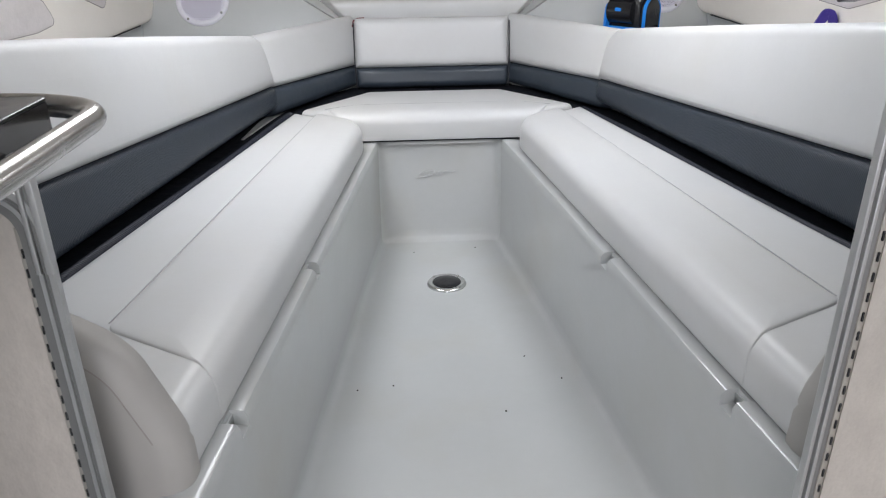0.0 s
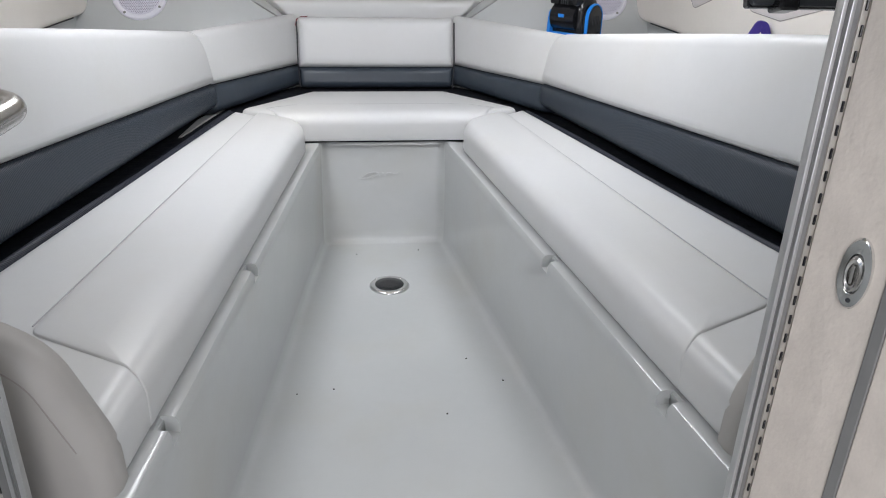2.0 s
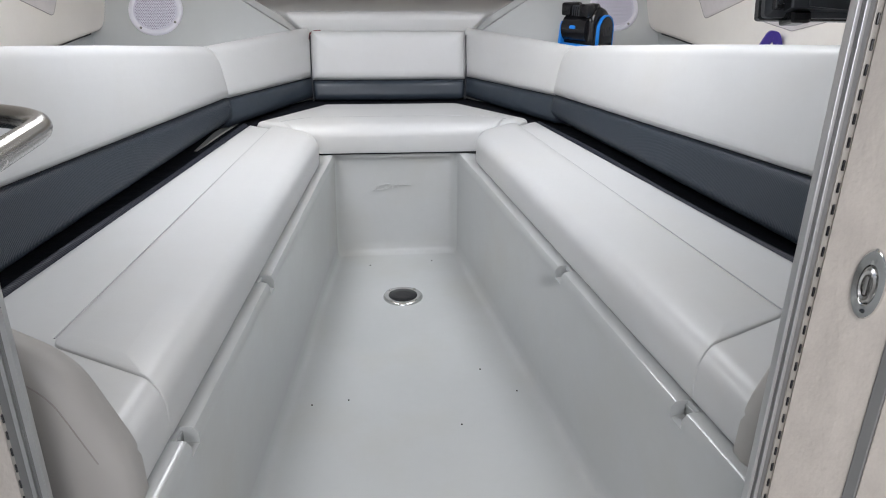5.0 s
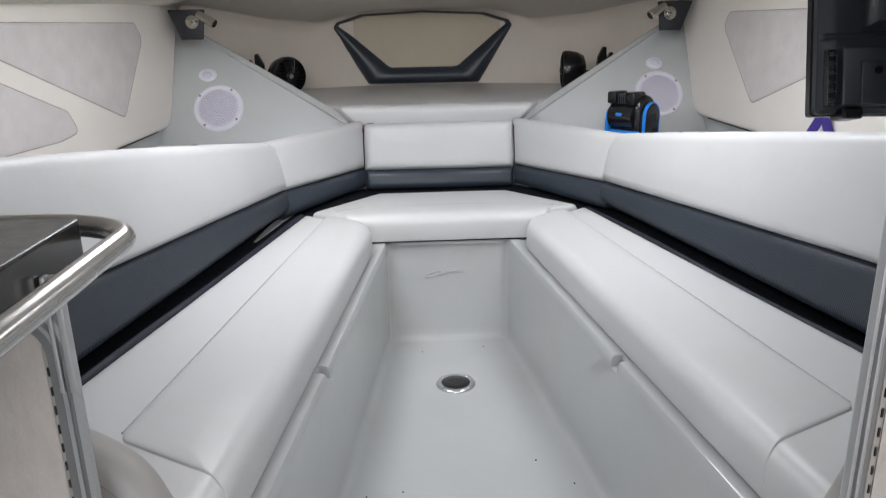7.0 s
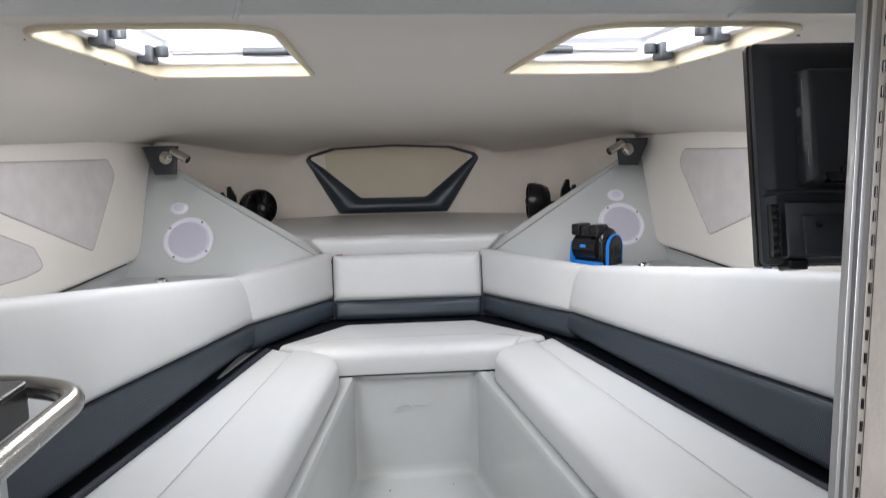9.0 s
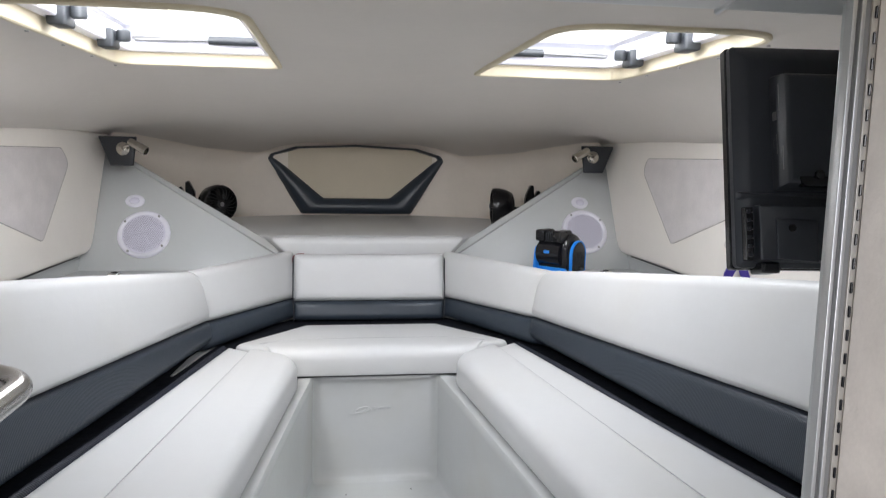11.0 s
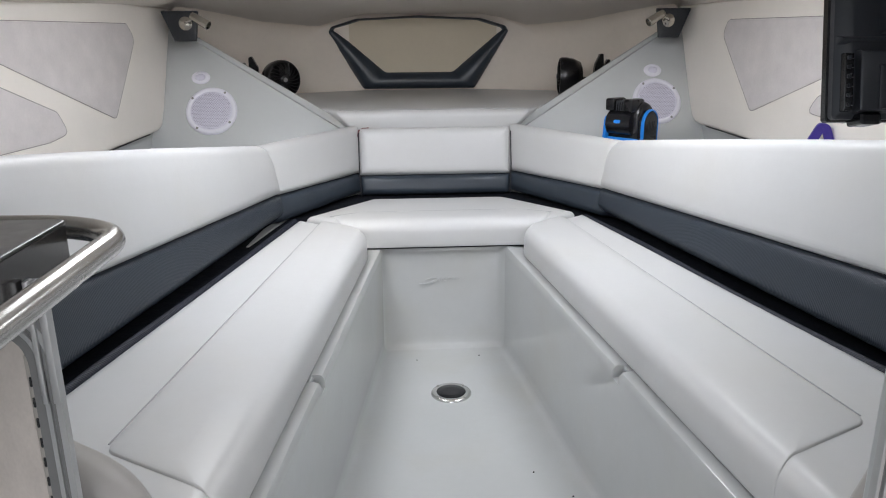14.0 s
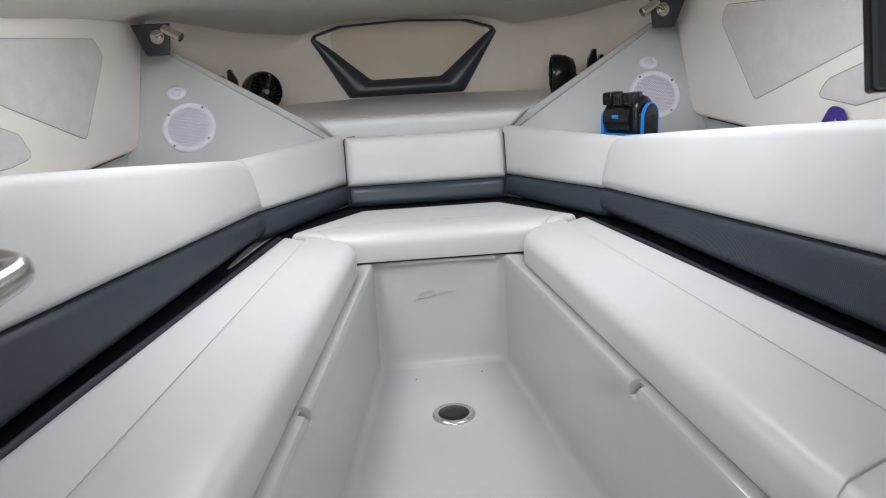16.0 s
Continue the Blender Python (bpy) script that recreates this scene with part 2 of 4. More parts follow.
def pairs(points, radii=0.0, steps=5):
    return rounded([tuple(p) for p in points], radii, steps)


# ---- plan, metres ----
RIM = 0.338
SEAT = 0.428
LEDGE = 0.568


def rim_x(y):
    return 0.428 - 0.111 * y


def outer_x(y):
    return 0.905 - 0.2105 * y


# ---- footwell ----
Y_END, Y_NEAR = 2.155, 0.50
NOTCHES = (0.795, 1.275)


def footwell():
    ys = [Y_NEAR]
    for c in NOTCHES:
        ys += [c - 0.0155, c - 0.015, c - 0.010, c + 0.010, c + 0.015, c + 0.0155]
    ys += [1.6, 1.9]
    ys = sorted(ys)
    cols = [(rim_x(y), y, 1, 0) for y in ys]
    r = 0.026
    for k in range(7):
        a = math.pi / 2 * k / 6
        cols.append((rim_x(Y_END) - r * (1 - math.cos(a)), Y_END - r * (1 - math.sin(a)), math.cos(a), math.sin(a)))
    full = cols + [(-x, y, -nx, ny) for x, y, nx, ny in reversed(cols)]
    section = [(0.060, RIM - 0.03), (0.055, RIM - 0.004), (0.014, RIM), (0.005, RIM - 0.0025), (0.0, RIM - 0.011), (0.0, RIM - 0.024), (0.0, RIM - 0.028),
               (0.002, 0.2), (0.003, 0.04), (0.002, 0.016), (-0.002, 0.007), (-0.007, 0.002), (-0.013, 0.0004), (-0.016, 0.0), (-0.020, 0.0)]
    loops = []
    for k, (d, z) in enumerate(section):
        loop = []
        for x, y, nx, ny in full:
            e = d
            if 1 < k < 6 and any(abs(y - c) <= 0.0151 for c in NOTCHES) and y < 1.5:
                e = max(d, 0.020)
                if k in (2, 3):
                    e = max(d, 0.024)
            loop.append((x + nx * e, y + ny * e, z))
        loops.append(loop)
    bm = loft(loops, caps=(False, False), closed=False)
    last = loops[-1]
    bm.verts.ensure_lookup_table()
    n = len(full)
    base = [bm.verts[(len(loops) - 1) * n + i] for i in range(n)]
    bm.faces.new(base)
    return bm


well = tagged(part("floor", footwell(), GEL), "glossy light grey moulded fibreglass footwell floor with low side walls", "floor", kind="structure")
aft = tagged(part("floor", box(-0.8, 0.8, -1.6, 0.52, -0.05, -0.002), GEL), "glossy light grey fibreglass companionway floor", "floor", kind="structure")

# moulded emblem on the end wall, a plain raised swoosh
emblem = empty("emblem", "raised swoosh emblem moulded in the grey end wall", "emblem")
emblem.location = (-0.016, Y_END - 0.001, 0.226)


def stroke(shape, r, count=24):
    part("stroke", tube([shape(k / count) for k in range(count + 1)], r, 6), EMBLEM, emblem)


stroke(lambda t: (-0.024 + 0.022 * math.cos(6.28 * t), 0, 0.001 + 0.0085 * math.sin(6.28 * t) + 0.005 * math.cos(6.28 * t)), 0.0011)
stroke(lambda t: (-0.060 + 0.046 * t, 0, -0.009 + 0.010 * t - 0.004 * math.sin(3.14 * t)), 0.0013)
stroke(lambda t: (-0.006 + 0.030 * t, 0, 0.003 + 0.008 * math.sin(t * 12.5) * (1 - 0.5 * t)), 0.0010)
stroke(lambda t: (0.022 + 0.040 * t, 0, 0.004 + 0.005 * t + 0.003 * math.sin(t * 6)), 0.0012)

# table socket in the floor
socket = empty("table_socket", "round stainless table socket with a black cap in the floor", "floor socket")
socket.location = (0.0, 1.838, 0.0)
flange = part("flange", disc([(0.0565, 0), (0.0565, 0.002), (0.054, 0.005), (0.046, 0.007), (0.041, 0.006), (0.040, 0.0025)]), CHROME, socket)
part("cap", disc([(0.0405, 0.001), (0.0405, 0.006), (0.038, 0.0072), (0.02, 0.0075)]), PLASTIC_GLOSS, socket, "black plastic cap")
for k in range(4):
    a = math.pi / 4 + k * math.pi / 2
    part("screw", disc([(0.004, 0.0), (0.004, 0.0075), (0.003, 0.0085)], 10), STEEL, flange, m=pose(0.0495 * math.cos(a), 0.0495 * math.sin(a), 0))

for x, y in ((-0.23, 1.328), (0.232, 1.343), (0.162, 1.44), (-0.09, 2.06), (0.105, 2.08), (0.09, 1.23), (-0.15, 1.34)):
    bm = disc([(0.0022, 0), (0.0018, 0.0016), (0.0006, 0.002)], 7)
    tagged(part("crumb", bm, DIRT, m=pose(x, y, 0.0005)), "tiny dark crumb lying on the grey floor", "crumb", "crumbs on the floor")

# ---- seat base, black well behind the cushions ----
for s in (-1, 1):
    outline = pairs([(rim_x(0.56) + 0.02, 0.56), (outer_x(0.56) + 0.16, 0.56), (outer_x(2.2) + 0.16, 2.2), (0.42, 2.68), (0, 2.68), (0, Y_END + 0.02), (rim_x(Y_END) + 0.02, Y_END)])
    bm = slab(outline, [(0, 0.28), (0, RIM - 0.006)])
    tagged(part("seat_base", bm, GEL, m=mirror(s)), "grey moulded fibreglass base under the bench cushions", "seat base", kind="structure")
    outline = pairs([(outer_x(0.69) - 0.05, 0.69), (outer_x(0.69) + 0.12, 0.69), (outer_x(2.2) + 0.12, 2.2), (0.36, 2.64), (0, 2.66), (0, 2.40), (0.2, 2.40), (0.36, 2.2)])
    bm = slab(outline, [(0, RIM - 0.004), (0, 0.396), (0.004, 0.4)])
    tagged(part("seat_gap_liner", bm, CLOTH_AND_SHADOW, m=mirror(s)), "black fabric liner in the gap behind the cushions", "liner", kind="structure")


for s in (-1, 1):
    # ribbed edge of the liner, lying against the cushion
    rows = []
    for k in range(25):
        y = 0.70 + 1.52 * k / 24
        x = outer_x(y) + 0.010
        lift = 0.003 * math.sin(7.0 * y + s)
        rows.append([(x + 0.026 * t, y + 0.004 * t, 0.398 + (0.017 + lift) * math.sin(math.pi * (0.12 + 0.88 * t)) ** 0.7) for t in (j / 6 for j in range(7))] + [(x + 0.026, y, 0.385), (x, y, 0.385)])
    tagged(part("liner_edge", loft(rows), NAVY_RIB, m=mirror(s)), "ribbed navy fabric edge along the bench cushion", "liner", "liner edges", "structure")
    if s > 0:
        continue
    o = pairs([(0.565, 1.92), (0.545, 2.16), (0.505, 2.33), (0.470, 2.36), (0.512, 2.18)], 0.006, 3)
    tagged(part("seat_base_edge", slab(o, [(0, 0.396), (0, 0.402), (0.002, 0.404)]), GEL, m=mirror(s)), "pale grey fibreglass edge showing past the black liner", "seat base", kind="structure")


# ---- cushions ----
def edge_roll(outline, wide_edges, h, crown=True):
    """The rings of a cushion panel: the named edges roll wide, the seamed ones stay tight."""
    n_edges = len(outline.corners)
    sec = [(0.008, 0.004, 0.0), (0.002, 0.006, 0.0), (0.0, 0.012, 0.0), (0.0, h - 0.036, 0.0)]
    sec += [(0.038 * (1 - math.cos(a)), h - 0.036 + 0.036 * math.sin(a), 0.0075 * (1 - math.cos(a))) for a in (math.pi / 2 * k / 8 for k in range(1, 9))]
    sec += [(0.044, h + 0.0008, 0.012)] + ([(0.075, h + 0.003, 0.03)] if crown else [])
    edges = [(outline.corners[k], (outline.corners[(k + 1) % n_edges] - outline.corners[k]).normalized()) for k in range(n_edges)]
    rings = []
    for wide, z, tight in sec:
        lines = [(p + Vector((-d.y, d.x)) * (wide if k in wide_edges else tight), d) for k, (p, d) in enumerate(edges)]
        corners = []
        for k in range(n_edges):
            (p, d), (q, e) = lines[k - 1], lines[k]
            corners.append(tuple(p + d * ((q - p).cross(e) / d.cross(e))))
        rings.append([(p.x, p.y, z) for p in rounded(corners, [max(r - tight, 0.002) for r in outline.radii], 8)])
    return rings


def bench_cushion(s):
    thing = empty("bench_cushion", "long white vinyl bench cushion with a raised stitched panel", "cushion", "bench cushions")
    thing.location = (0, 0, RIM)
    h = SEAT - RIM
    y0, y1 = 0.665, 2.10
    body = pairs([(rim_x(y0) + 0.024, y0), (outer_x(y0) + 0.012, y0), (outer_x(2.215) + 0.010, 2.215), (rim_x(2.04) + 0.024, 2.04)], [0.02, 0.02, 0.015, 0.06], 8)
    # black slab added to draw the shadow line below the bench cushion
    part("under_shadow", slab(body, [(0.008, 0.0), (0.006, 0.006)]), CLOTH_AND_SHADOW, thing, "thin black slab standing in for the shadow line under the cushion", m=mirror(s))
    part("base_panel", slab(body, [(0.010, 0.003), (0.002, 0.005), (0.0, 0.012)] + roll(h - 0.0036, 0.034, 7)[1:]), VINYL, thing, m=mirror(s))
    yn = 0.778 if s < 0 else 0.80
    front, back = Vector((rim_x(yn) + 0.0225, yn)), Vector((0.549, 0.893))
    top = pairs([tuple(front), tuple(back), (0.37, 2.165), (rim_x(2.045) + 0.0225, 2.045)], [0.004, 0.035, 0.02, 0.075], 8)
    part("raised_panel", loft(edge_roll(top, (3,), h)), VINYL, thing, m=mirror(s))
    seam = [(0.546 - 0.176 * t, 0.915 + 1.22 * t, h - 0.0032) for t in (k / 24 for k in range(25))]
    part("seam", tube(seam, 0.0013, 6), STITCH, thing, m=mirror(s))
    return thing


for s in (-1, 1):
    bench_cushion(s)

mid = empty("bow_cushion", "white vinyl end cushion with a rolled front edge", "cushion")
mid.location = (0, 0, RIM)
h = SEAT - RIM
body = pairs([(-0.30, 2.135), (0.30, 2.135), (0.426, 2.218), (0.225, 2.465), (-0.225, 2.465), (-0.426, 2.218)], [0.01, 0.01, 0.01, 0.02, 0.02, 0.01])
# black slab put in for the shadow between bow cushion and rim
part("under_shadow", slab(body, [(0.002, 0.0), (0.002, 0.009)]), CLOTH_AND_SHADOW, mid, "thin black slab standing in for the shadow line under the cushion")
part("base_panel", slab(body, [(0.008, 0.006), (0, 0.012)] + roll(h - 0.0035, 0.02, 5)[1:]), VINYL, mid)
front = pairs([(-0.305, 2.128), (0.305, 2.128), (0.350, 2.204), (0.255, 2.256), (-0.255, 2.256), (-0.350, 2.204)], [0.03, 0.03, 0.02, 0.03, 0.03, 0.03])
stitch = bend([(-0.348, 2.207, h - 0.0020), (-0.255, 2.2565, h - 0.0020), (0.255, 2.2565, h - 0.0020), (0.348, 2.207, h - 0.0020)], 0.03, 6)
part("seam", tube(stitch, 0.0008, 6), STITCH, mid)
part("front_roll", loft(edge_roll(front, (0,), h, False)), VINYL, mid)


# ---- backrests ----
def backrest(s, base, along, lean, band, top, radii, label, bow=0.0, mat=SLATE, foot=(0.0, 0.0), curl=0.02):
    """base: the lower front corner; along: its length and direction in plan; band and top: heights at both ends."""
    thing = empty("backrest", label, "backrest", "backrests round the bench")
    length, (dx, dy) = along
    d = Vector((dx, dy, 0)).normalized()
    n = Vector((0, 0, 1)).cross(d)
    inward = n if n.dot(Vector((-base[0], 1.4 - base[1], 0))) > 0 else -n
    up = Vector((0, 0, 1)) - inward * math.tan(radians(lean))
    m = face_frame(base, d, up)
    if (m.to_3x3() @ Vector((0, 0, 1))).dot(inward) < 0:
        m = m @ Matrix.Diagonal((1, 1, -1, 1))
    nu = 18
    def line(a, b, e=0.0):
        return [(length * k / nu, a + (b - a) * k / nu + e * math.sin(math.pi * k / nu)) for k in range(nu + 1)]
    low = line(*foot)
    seam = line(*band)
    hi = line(*top, bow)
    lower = rounded([low[0], low[-1]] + [seam[k] for k in range(nu, -1, -3)], [curl, 0.02] + [0.0] * len(range(nu, -1, -3)), 3)
    part("lower_band", slab(lower, [(0.0, -0.06), (0.0, -0.005)] + [(0.022 * (1 - math.cos(a)), -0.005 + 0.024 * math.sin(a)) for a in (math.pi / 2 * k / 6 for k in range(1, 7))] + [(0.03, 0.0195)]),
         mat, thing, "slate grey textured vinyl band", m=mirror(s) @ m)
    idx = list(range(nu, -1, -3))
    upper = rounded([seam[0], seam[-1]] + [hi[k] for k in idx], [0.0, 0.0] + [radii[1] if k == nu else radii[0] if k == 0 else 0.0 for k in idx], 8)
    part("upper_panel", slab(upper, [(0.0, -0.075), (0.0, 0.0)] + [(0.03 * (1 - math.cos(a)), 0.026 * math.sin(a)) for a in (math.pi / 2 * k / 8 for k in range(1, 9))] + [(0.036, 0.0265), (0.06, 0.0285)]),
         VINYL, thing, m=mirror(s) @ m)
    part("piping", tube([(u, v, 0.004) for u, v in seam], 0.0022, 6), PIPING_AND_SHADOW, thing, "dark piping in the seam", m=mirror(s) @ m)
    return thing


for s in (-1, 1):
    backrest(s, (0.492, 2.205, 0.415), (1.66, (0.2105, -1.0)), 11, (0.085, 0.172), (0.236, 0.455), (0.085, 0.03),
             "long white vinyl side backrest with a slate grey lower band", 0.008, foot=(0.020, 0.006), curl=0.05)
    backrest(s, (0.250, 2.680, 0.41), (0.557, (0.222, -0.413)), 12, (0.068, 0.084), (0.238, 0.242), (0.006, 0.006),
             "short white vinyl corner backrest with a slate grey lower band", mat=SLATE_PLAIN)
backrest(1, (-0.272, 2.60, 0.405), (0.544, (1, 0)), 13, (0.071, 0.071), (0.24, 0.24), (0.012, 0.012),
         "white vinyl centre backrest with a slate grey lower band", mat=SLATE_PLAIN)
for s in (-1, 1):
    bm = tube([(0.268 * s, 2.575, 0.41), (0.272 * s, 2.585, 0.5), (0.272 * s, 2.618, 0.628)], 0.0022, 8)
    tagged(part("cord", bm, PIPING_AND_SHADOW), "dark elastic cord between two backrests", "cord", "cords between backrests")
bm = tube([(-0.276, 2.628, 0.614), (-0.273, 2.640, 0.632), (-0.258, 2.650, 0.6395), (-0.236, 2.652, 0.6405)], 0.0022, 8)
tagged(part("thread", bm, RED), "red thread caught on the backrest corner", "thread")

# ---- ledge, speaker panels ----
for s in (-1, 1):
    outline = pairs([(0.27, 2.66), (0.56, 2.30), (outer_x(0.6) + 0.14, 0.6), (1.30, 0.6), (1.16, 2.0), (1.06, 2.86), (0.3, 2.80)])
    tagged(part("side_ledge", slab(outline, [(0, 0.35), (0, LEDGE - 0.006), (0.003, LEDGE - 0.001), (0.008, LEDGE)]), GEL_PANEL, m=mirror(s)),
           "smooth grey fibreglass ledge behind the backrests", "ledge", kind="structure")

PANEL_TILT = 29
PM = face_frame((0.27, 2.735, LEDGE - 0.01), (1, 0, 0), (0, math.sin(radians(PANEL_TILT)), math.cos(radians(PANEL_TILT))))


def panel_uv(x, z):
    return x - 0.27, (z - LEDGE + 0.01) / math.cos(radians(PANEL_TILT))


for s in (-1, 1):
    pts = [panel_uv(0.29, LEDGE - 0.008), panel_uv(1.05, LEDGE - 0.008), panel_uv(1.03, 0.99), panel_uv(0.895, 0.958), panel_uv(0.285, 0.615)]
    bm = slab(pairs(pts, [0, 0, 0, 0.02, 0.01]), [(0, -0.03), (0, 0.002), (0.002, 0.006), (0.006, 0.008)])
    wall = tagged(part("speaker_panel", bm, GEL_PANEL, m=mirror(s) @ PM), "sloping grey fibreglass panel that holds a loudspeaker", "panel", "speaker panels", "structure")
    a, b = Vector(panel_uv(0.288, 0.612)), Vector(panel_uv(0.905, 0.957))
    d = (b - a).normalized()
    n = Vector((-d.y, d.x))
    ridge = [a - n * 0.026, a + n * 0.006, b + n * 0.006, b - n * 0.012]
    bm = slab(rounded([tuple(p) for p in ridge], 0.004, 3), [(0, -0.03), (0, 0.012), (0.003, 0.017), (0.008, 0.018)])
    part("ridge", bm, GEL, wall, m=mirror(s) @ PM)

    # loudspeaker
    su, sv = panel_uv(*((0.822, 0.688) if s < 0 else (0.866, 0.703)))
    speaker = empty("loudspeaker", "round white marine loudspeaker with a perforated grille", "speaker", "loudspeakers")
    sm = mirror(s) @ PM @ pose(su, sv, 0.008)
    ring_ = part("rim", disc([(0.094, 0), (0.094, 0.004), (0.091, 0.009), (0.086, 0.011), (0.079, 0.010), (0.075, 0.006)], 56), WHITE_PLASTIC, speaker, m=sm)
    bm = disc([(0.076, 0.002), (0.076, 0.007), (0.055, 0.0095), (0.02, 0.0105)], 48)
    grille = part("grille", bm, MESH_GREY, speaker, "perforated grey grille", m=sm)
    holes = bmesh.new()
    step = 0.0062
    for i in range(-12, 13):
        for j in range(-13, 14):
            hx, hy = (i + (j % 2) * 0.5) * step, j * step * 0.866
            rr = math.hypot(hx, hy)
            if rr < 0.071:
                z = float(np.interp(rr, (0.02, 0.055, 0.076), (0.0109, 0.0099, 0.0074)))
                vs = [holes.verts.new((hx + 0.0018 * math.cos(k * math.pi / 3), hy + 0.0018 * math.sin(k * math.pi / 3), z)) for k in range(6)]
                holes.faces.new(vs)
    pins = part("grille_hole", holes, material("hole_grey", (0.30, 0.28, 0.36), 0.8) if s < 0 else bpy.data.materials["hole_grey"], grille, smooth=False, m=sm)
    tagged(pins, kind="stuff")
    for k in range(4):
        a = math.radians(35 + 90 * k)
        part("screw", disc([(0.0045, 0.004), (0.0045, 0.0115), (0.003, 0.0125)], 10), ALU_GREY, ring_, m=sm @ pose(0.0845 * math.cos(a), 0.0845 * math.sin(a), 0))

    lu, lv = panel_uv(*((0.866, 0.806) if s < 0 else (0.862, 0.815)))
    lite = empty("courtesy_light", "small round white courtesy light on the grey panel", "light", "courtesy lights")
    lm = mirror(s) @ PM @ pose(lu, lv, 0.008) @ Matrix.Diagonal((1.15, 0.85, 1, 1))
    part("bezel", disc([(0.030, 0), (0.030, 0.004), (0.027, 0.007), (0.018, 0.009), (0.015, 0.006)]), WHITE_PLASTIC, lite, m=lm)
    part("lens", disc([(0.0155, 0.002), (0.0155, 0.008), (0.012, 0.011), (0.005, 0.012)]), MESH_GREY, lite, "clear grey lens", m=lm)

    # reading lamp on its dark bracket
    bracket = empty("reading_lamp", "brushed steel reading lamp on a dark padded bracket", "lamp", "reading lamps")
    face = pairs([(0.838, 1.049), (0.852, 0.943), (0.932, 0.943), (0.973, 1.049)], 0.005)
    rings = [[(0.975 + (p.x - 0.975) * 0.55, p.y, -0.13) for p in face]] + [[(p.x, p.y, h_) for p in inset(face, d)] for d, h_ in ((0, -0.008), (0.003, -0.002), (0.010, 0.0))]
    part("mount", loft(rings), MOUNT, bracket, "dark padded mount", m=mirror(s) @ face_frame((0, 2.80, 0), (1, 0, 0), (0, 0, 1)))
    c = Vector((0.884, 2.797, 1.005))
    part("rose", disc([(0.024, -0.006), (0.024, 0.004), (0.018, 0.010), (0.010, 0.013)], 28), NICKEL, bracket, m=mirror(s) @ Matrix.Translation(c) @ pose(0, 0, 0, 90, 0, 0))
    part("stem", tube([c + Vector((0, -0.008, 0)), c + Vector((-0.012, -0.03, 0.006)), c + Vector((-0.04, -0.034, 0.018))], 0.005, 10), NICKEL, bracket, m=mirror(s))
    p0, p1 = Vector((0.852, 2.762, 1.031)), Vector((0.792, 2.742, 0.998))
    dv = (p1 - p0).normalized()
    hm = Matrix.Translation(p0) @ dv.to_track_quat("Z", "Y").to_matrix().to_4x4()
    ln = (p1 - p0).length
    part("head", disc([(0.006, -0.004), (0.013, 0.0), (0.0145, 0.010), (0.0165, ln), (0.014, ln + 0.002), (0.013, ln - 0.012)], 24), NICKEL, bracket, m=mirror(s) @ hm)

# ---- hull side panels ----
SIDE_SLOPE = 0.12


def side_x(y):
    return 1.018 + SIDE_SLOPE * (2.63 - y)


SM = face_frame((side_x(0.0), 0.0, 0.0), (-SIDE_SLOPE, 1, 0), (0, 0, 1))


def side_uv(y, z):
    return y * math.sqrt(1 + SIDE_SLOPE ** 2), z


